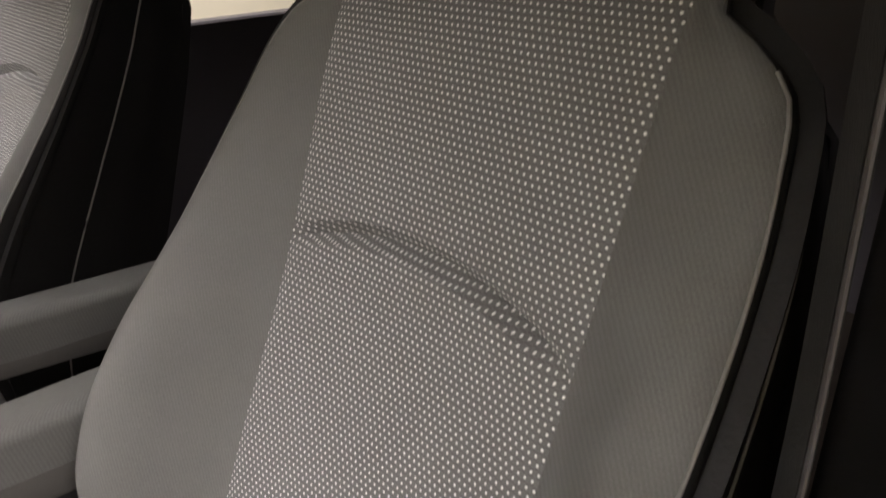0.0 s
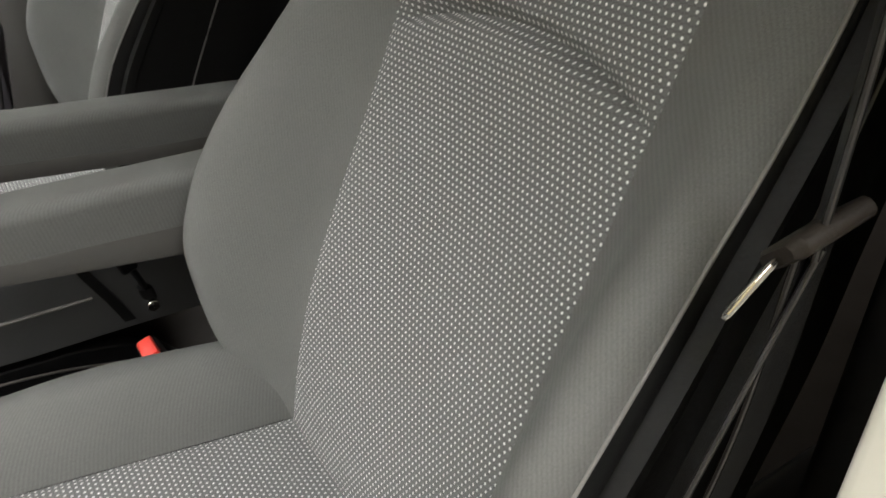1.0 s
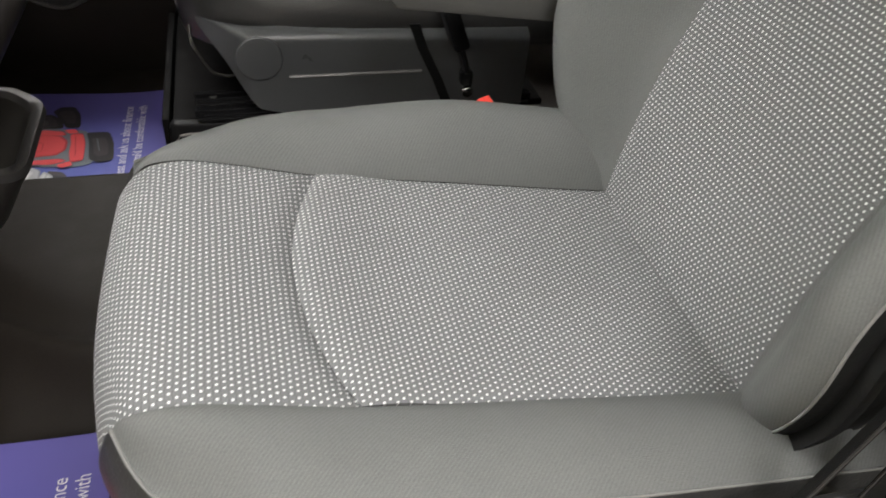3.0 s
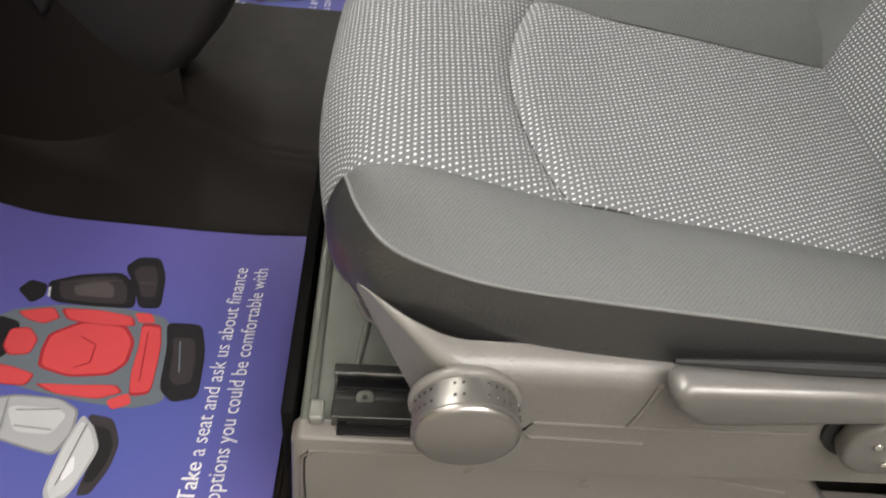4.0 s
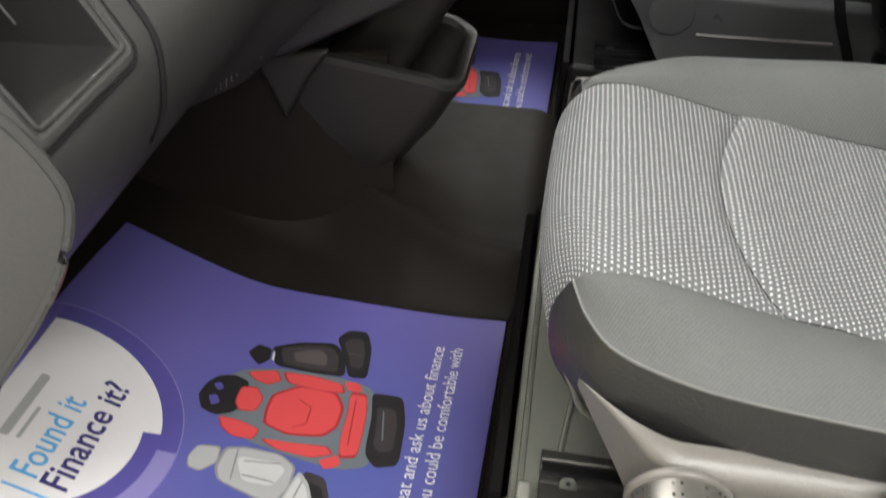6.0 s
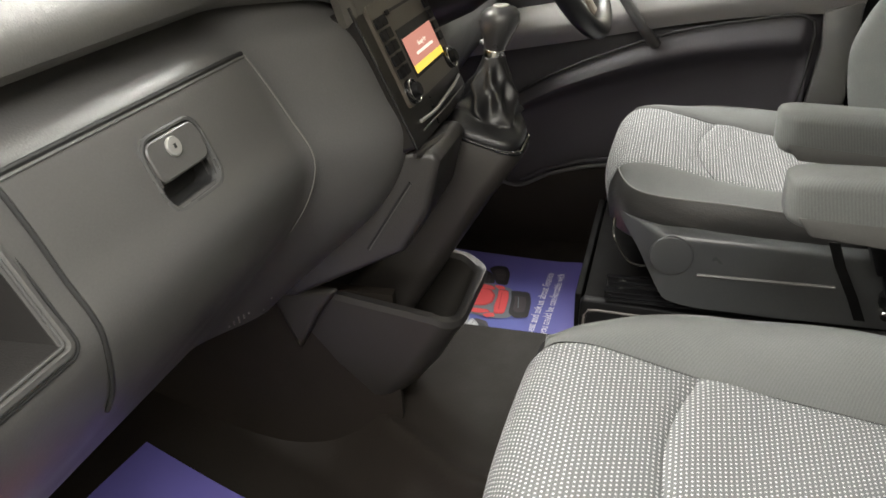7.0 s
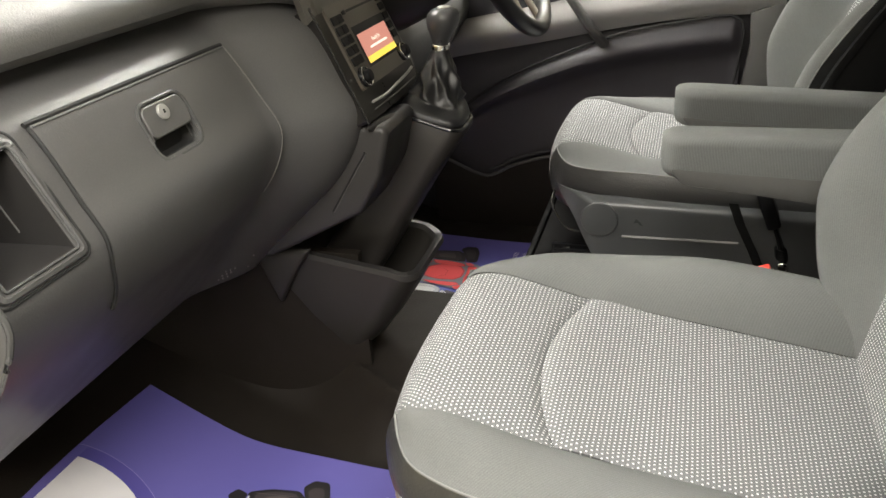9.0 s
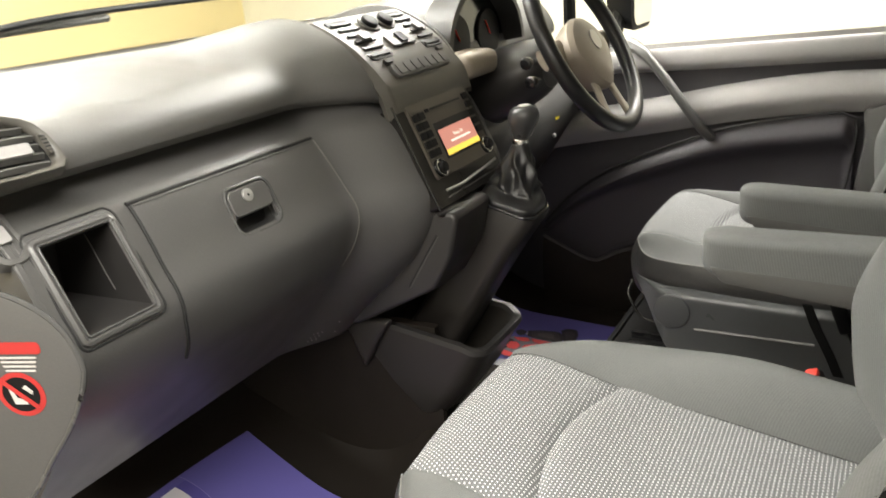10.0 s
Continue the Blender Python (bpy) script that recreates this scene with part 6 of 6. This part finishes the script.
strap([(0.520, -0.050, 1.30), (0.519, -0.053, 1.0), (0.524, -0.055, 0.86), (0.527, -0.054, 0.785)], 0.030, "upper_strap", (0.85, 0.52, -0.05))
strap([(0.527, -0.054, 0.785), (0.508, -0.050, 0.72), (0.488, -0.046, 0.65), (0.456, -0.040, 0.54), (0.41, -0.03, 0.33)], 0.020, "lower_strap", (0.72, 0.69, -0.25))
strap([(0.527, -0.054, 0.785), (0.520, -0.054, 0.70), (0.508, -0.050, 0.62), (0.495, -0.044, 0.52), (0.47, -0.034, 0.30)], 0.026, "return_strap", (0.93, 0.10, -0.1))
G0, G1, G2 = Vector((0.540, -0.058, 0.796)), Vector((0.503, -0.054, 0.785)), Vector((0.488, -0.049, 0.762))


def blade(a, b, wide, thick, name, mat, parent, label):
    """A flat tongue piece lying edge-on to the door opening."""
    d = (b - a).normalized()
    side = Vector((0.80, 0.50, -0.45)).normalized()
    side = (side - d * side.dot(d)).normalized()
    n = d.cross(side)
    rings = [[a.lerp(b, f) + side * p * k + n * q * k for p, q in round_rect(wide, thick, thick * 0.45, 3)] for f, k in ((0, 0.7), (0.08, 1.0), (0.9, 1.0), (1.0, 0.7))]
    return part(name, loft(rings), mat, parent, label)


tongue = blade(G0, G1, 0.028, 0.0085, "tongue_grip", M["rubber"], belt, "dark plastic belt tongue grip")
blade(G1, G2, 0.016, 0.0028, "tongue_blade", M["chrome"], tongue, "bright steel tongue blade")

# ---- belt buckles between the seats ----


def buckle(name, at, foot, label, lean=(0, 0, 1)):
    b = thing(name, label, "belt buckle", at, group="belt buckles")
    d = Vector(lean).normalized()
    q = d.to_track_quat("Z", "Y").to_matrix().to_4x4()
    part("buckle_body", rounded_box(0.054, 0.024, 0.070, 0.006, 3, m=q @ Matrix.Translation((0, 0, -0.040))), M["black"], b)
    part("release_button", rounded_box(0.034, 0.018, 0.010, 0.003, 2, m=q @ Matrix.Translation((0, 0, -0.003))), M["red"], b, "red release button")
    f = Vector(foot) - Vector(at)
    if name == "driver_buckle":
        web = [Vector(p) - Vector(at) for p in ((0.345, 0.820, 0.375), (0.360, 0.8195, 0.335), (0.385, 0.819, 0.285), (0.402, 0.820, 0.245))]
        part("webbing", loft([[p + Vector((a, b, 0)) for a, b in ((-0.008, 0), (0.008, 0), (0.008, 0.003), (-0.008, 0.003))] for p in web]), M["belt"], b, "narrow black belt webbing")
    stalk = part("stalk", tube(spline([tuple(d * -0.07), tuple(d * -0.10 + f * 0.1), tuple(f)], 14), 0.011, 8, flat=0.45), M["black"], b)
    part("anchor_bolt", disc(0.0105, 0.012, Matrix.Translation(f + Vector((0, -0.012, 0))) @ Matrix.Rotation(radians(90), 4, "X"), 0.003, 6), M["chrome"], stalk, "bright hexagon anchor bolt")
    return b


buckle("driver_buckle", (0.385, 0.80, 0.420), (0.437, 0.835, 0.258), "black seat belt buckle with red button", (-0.35, 0, 0.93))
buckle("passenger_buckle", (0.376, 0.548, 0.390), (0.44, 0.538, 0.25), "black seat belt buckle with red button beside cushion", (-0.35, 0, 0.93))

# ---- sill and step ----
sill = thing("door_sill", "dark grey plastic door sill with tread pattern", "sill", kind="structure")
part("sill_top", sheet(lambda u, v: Vector((-1.0 + 1.75 * u, 0.03 - 0.34 * v, -0.010 - 0.014 * smooth(-0.06, -0.12, -1.0 + 1.75 * u) - (0.026 + 0.014 * smooth(-0.12, -0.06, -1.0 + 1.75 * u)) * smooth(0.10, 0.24, v) - 0.10 * smooth(0.6, 1.0, v))), 120, 30, 0.03, away=(0, 0, -1)), M["sill"], sill)
for row in range(2):
    y0 = -0.032 - 0.036 * row
    z0 = -0.0500 - 0.002 * row
    plate = part("tread_plate", rounded_box(0.42, 0.031, 0.004, 0.001, 1, (-0.140 - 0.004 * row, y0 - 0.0155, z0)), M["sill"], sill, "dark studded tread plate")
    tread = bmesh.new()
    for k in range(68):
        for r in range(5):
            x, y = -0.345 - 0.004 * row + 0.0060 * k + 0.0030 * (r % 2), y0 - 0.004 - 0.0058 * r
            bmesh.ops.create_cone(tread, cap_ends=True, segments=6, radius1=0.0019, radius2=0.0010, depth=0.0016, matrix=Matrix.Translation((x, y, z0 + 0.0026)))
    part("tread_studs", tread, M["bin"], plate)["kind"] = "stuff"
part("floor_rib", tube([(-0.425, 0.022, -0.018), (-0.437, -0.010, -0.036), (-0.453, -0.055, -0.049), (-0.475, -0.12, -0.052)], 0.003, 8), M["sill"], sill)
part("floor_rib", tube([(-0.485, 0.018, -0.020), (-0.500, -0.020, -0.040), (-0.53, -0.10, -0.050)], 0.003, 8), M["sill"], sill)
part("floor_rib", tube(spline([(-0.412, 0.020, -0.020), (-0.378, -0.003, -0.026), (-0.349, -0.017, -0.034), (-0.298, -0.024, -0.040), (-0.22, -0.026, -0.043), (-0.12, -0.024, -0.046)], 30), [0.008] + [0.011] * 20 + [0.010, 0.009, 0.008, 0.007, 0.006, 0.005, 0.004, 0.003, 0.002], 12), M["sill"], sill)
part("screw", disc(0.0045, 0.004, Matrix.Translation((-0.113, -0.0045, -0.014)), 0.0015, 12), M["black"], sill)

# ---- body shell ----
structure("wall_side_rear", rounded_box(1.85, 0.05, 0.86, 0.005, 1, (1.43, 1.60, 0.312)), M["doordark"], "dark lower side wall behind driver seat")
structure("trim_pillar_far", rounded_box(0.22, 0.06, 1.5, 0.012, 2, (0.555, 1.585, 0.74)), M["black"], "black plastic far door pillar trim", "pillar")
structure("wall_rear", rounded_box(0.05, 1.90, 2.0, 0.005, 1, (2.35, 0.68, 0.5)), M["doordark"], "dark rear wall of the van")
structure("floor_rear", rounded_box(1.75, 1.75, 0.03, 0.002, 1, (1.49, 0.72, -0.045)), M["rubber"], "black rear floor", "floor")
structure("wall_near_rear", rounded_box(1.55, 0.05, 2.0, 0.005, 1, (1.60, -0.18, 0.5)), M["doordark"], "dark near side wall behind the door")
structure("roof", rounded_box(2.72, 1.66, 0.04, 0.01, 1, (1.02, 0.78, 1.345)), M["headliner"], "pale cloth cab roof lining", "ceiling")
structure("cowl", rounded_box(0.22, 1.9, 0.04, 0.012, 2, (-1.02, 0.68, 0.845)), M["black"], "black plastic windscreen cowl", "body panel")
structure("footwell_wall", rounded_box(0.04, 1.72, 0.95, 0.01, 1, (-0.98, 0.70, 0.36)), M["rubber"], "black footwell bulkhead")
structure("pillar_front_far", tube([(-0.95, 1.60, 0.80), (-0.60, 1.57, 1.15), (-0.25, 1.54, 1.50)], 0.05, 10), M["doorgrey"], "grey windscreen pillar lining", "pillar")
structure("pillar_front_near", tube([(-0.95, -0.24, 0.80), (-0.60, -0.21, 1.15), (-0.25, -0.18, 1.50)], 0.05, 10), M["paint"], "painted near windscreen pillar", "pillar")
structure("trim_quarter_post", tube([(-0.36, 1.60, 0.74), (-0.34, 1.57, 1.30)], 0.018, 8), M["black"], "black quarter window post", "pillar")

structure("trim_header", tube([(-0.34, -0.06, 1.33), (0.3, -0.055, 1.345), (0.9, -0.05, 1.345)], 0.035, 10), M["doordark"], "dark door opening header trim", "trim")
wiper = thing("wiper", "black windscreen wiper lying at glass base", "wiper")
part("arm", tube(spline([(-1.12, 0.10, 0.89), (-1.16, 0.40, 0.925), (-1.18, 0.75, 0.935)], 16), 0.009, 8), M["dashtop"], wiper)
part("blade", tube(spline([(-1.10, 0.16, 0.905), (-1.15, 0.55, 0.945), (-1.20, 1.10, 0.955), (-1.21, 1.35, 0.95)], 20), 0.008, 8), M["black"], wiper)

M["glass"] = bpy.data.materials.new("window_glass")
M["glass"].use_nodes = True
_nt = M["glass"].node_tree
_g = _nt.nodes["Principled BSDF"]
_g.inputs["Base Color"].default_value = (0.96, 0.98, 0.96, 1)
_g.inputs["Roughness"].default_value = 0.02
_g.inputs["IOR"].default_value = 1.1
_g.inputs["Transmission Weight"].default_value = 1.0
pane = structure("window_1", sheet(lambda u, v: Vector((-0.98 + 0.62 * u - 0.05 * math.sin(math.pi * v) * (1 - u), -0.20 + 1.76 * v, 0.87 + 0.47 * u)), 8, 12, 0.004, away=(-1, 0, 1)), M["glass"], "clear windscreen glass", "window")
pane.visible_shadow = False

# ---- workshop ----
structure("workshop_floor", rounded_box(9, 8, 0.04, 0, 1, (0, 0.7, -0.6)), M["concrete"], "grey concrete workshop floor", "floor")
structure("workshop_wall_front", rounded_box(0.1, 8, 3.4, 0, 1, (-4.0, 0.7, 1.1)), M["wall"], "yellow painted workshop wall")
structure("workshop_wall_far", rounded_box(9, 0.1, 3.4, 0, 1, (0, 4.2, 1.1)), M["wallpale"], "pale painted workshop wall")
# near and back walls are unseen; their grey limits bounce through the door
structure("workshop_wall_near", rounded_box(9, 0.1, 3.4, 0, 1, (0, -3.2, 1.1)), M["wallgrey"], "pale painted workshop wall")
structure("workshop_wall_back", rounded_box(0.1, 8, 3.4, 0, 1, (4.4, 0.7, 1.1)), M["wallgrey"], "pale painted workshop wall")
structure("workshop_ceiling", rounded_box(9, 8, 0.1, 0, 1, (0, 0.7, 2.8)), M["wallpale"], "pale workshop ceiling", "ceiling")
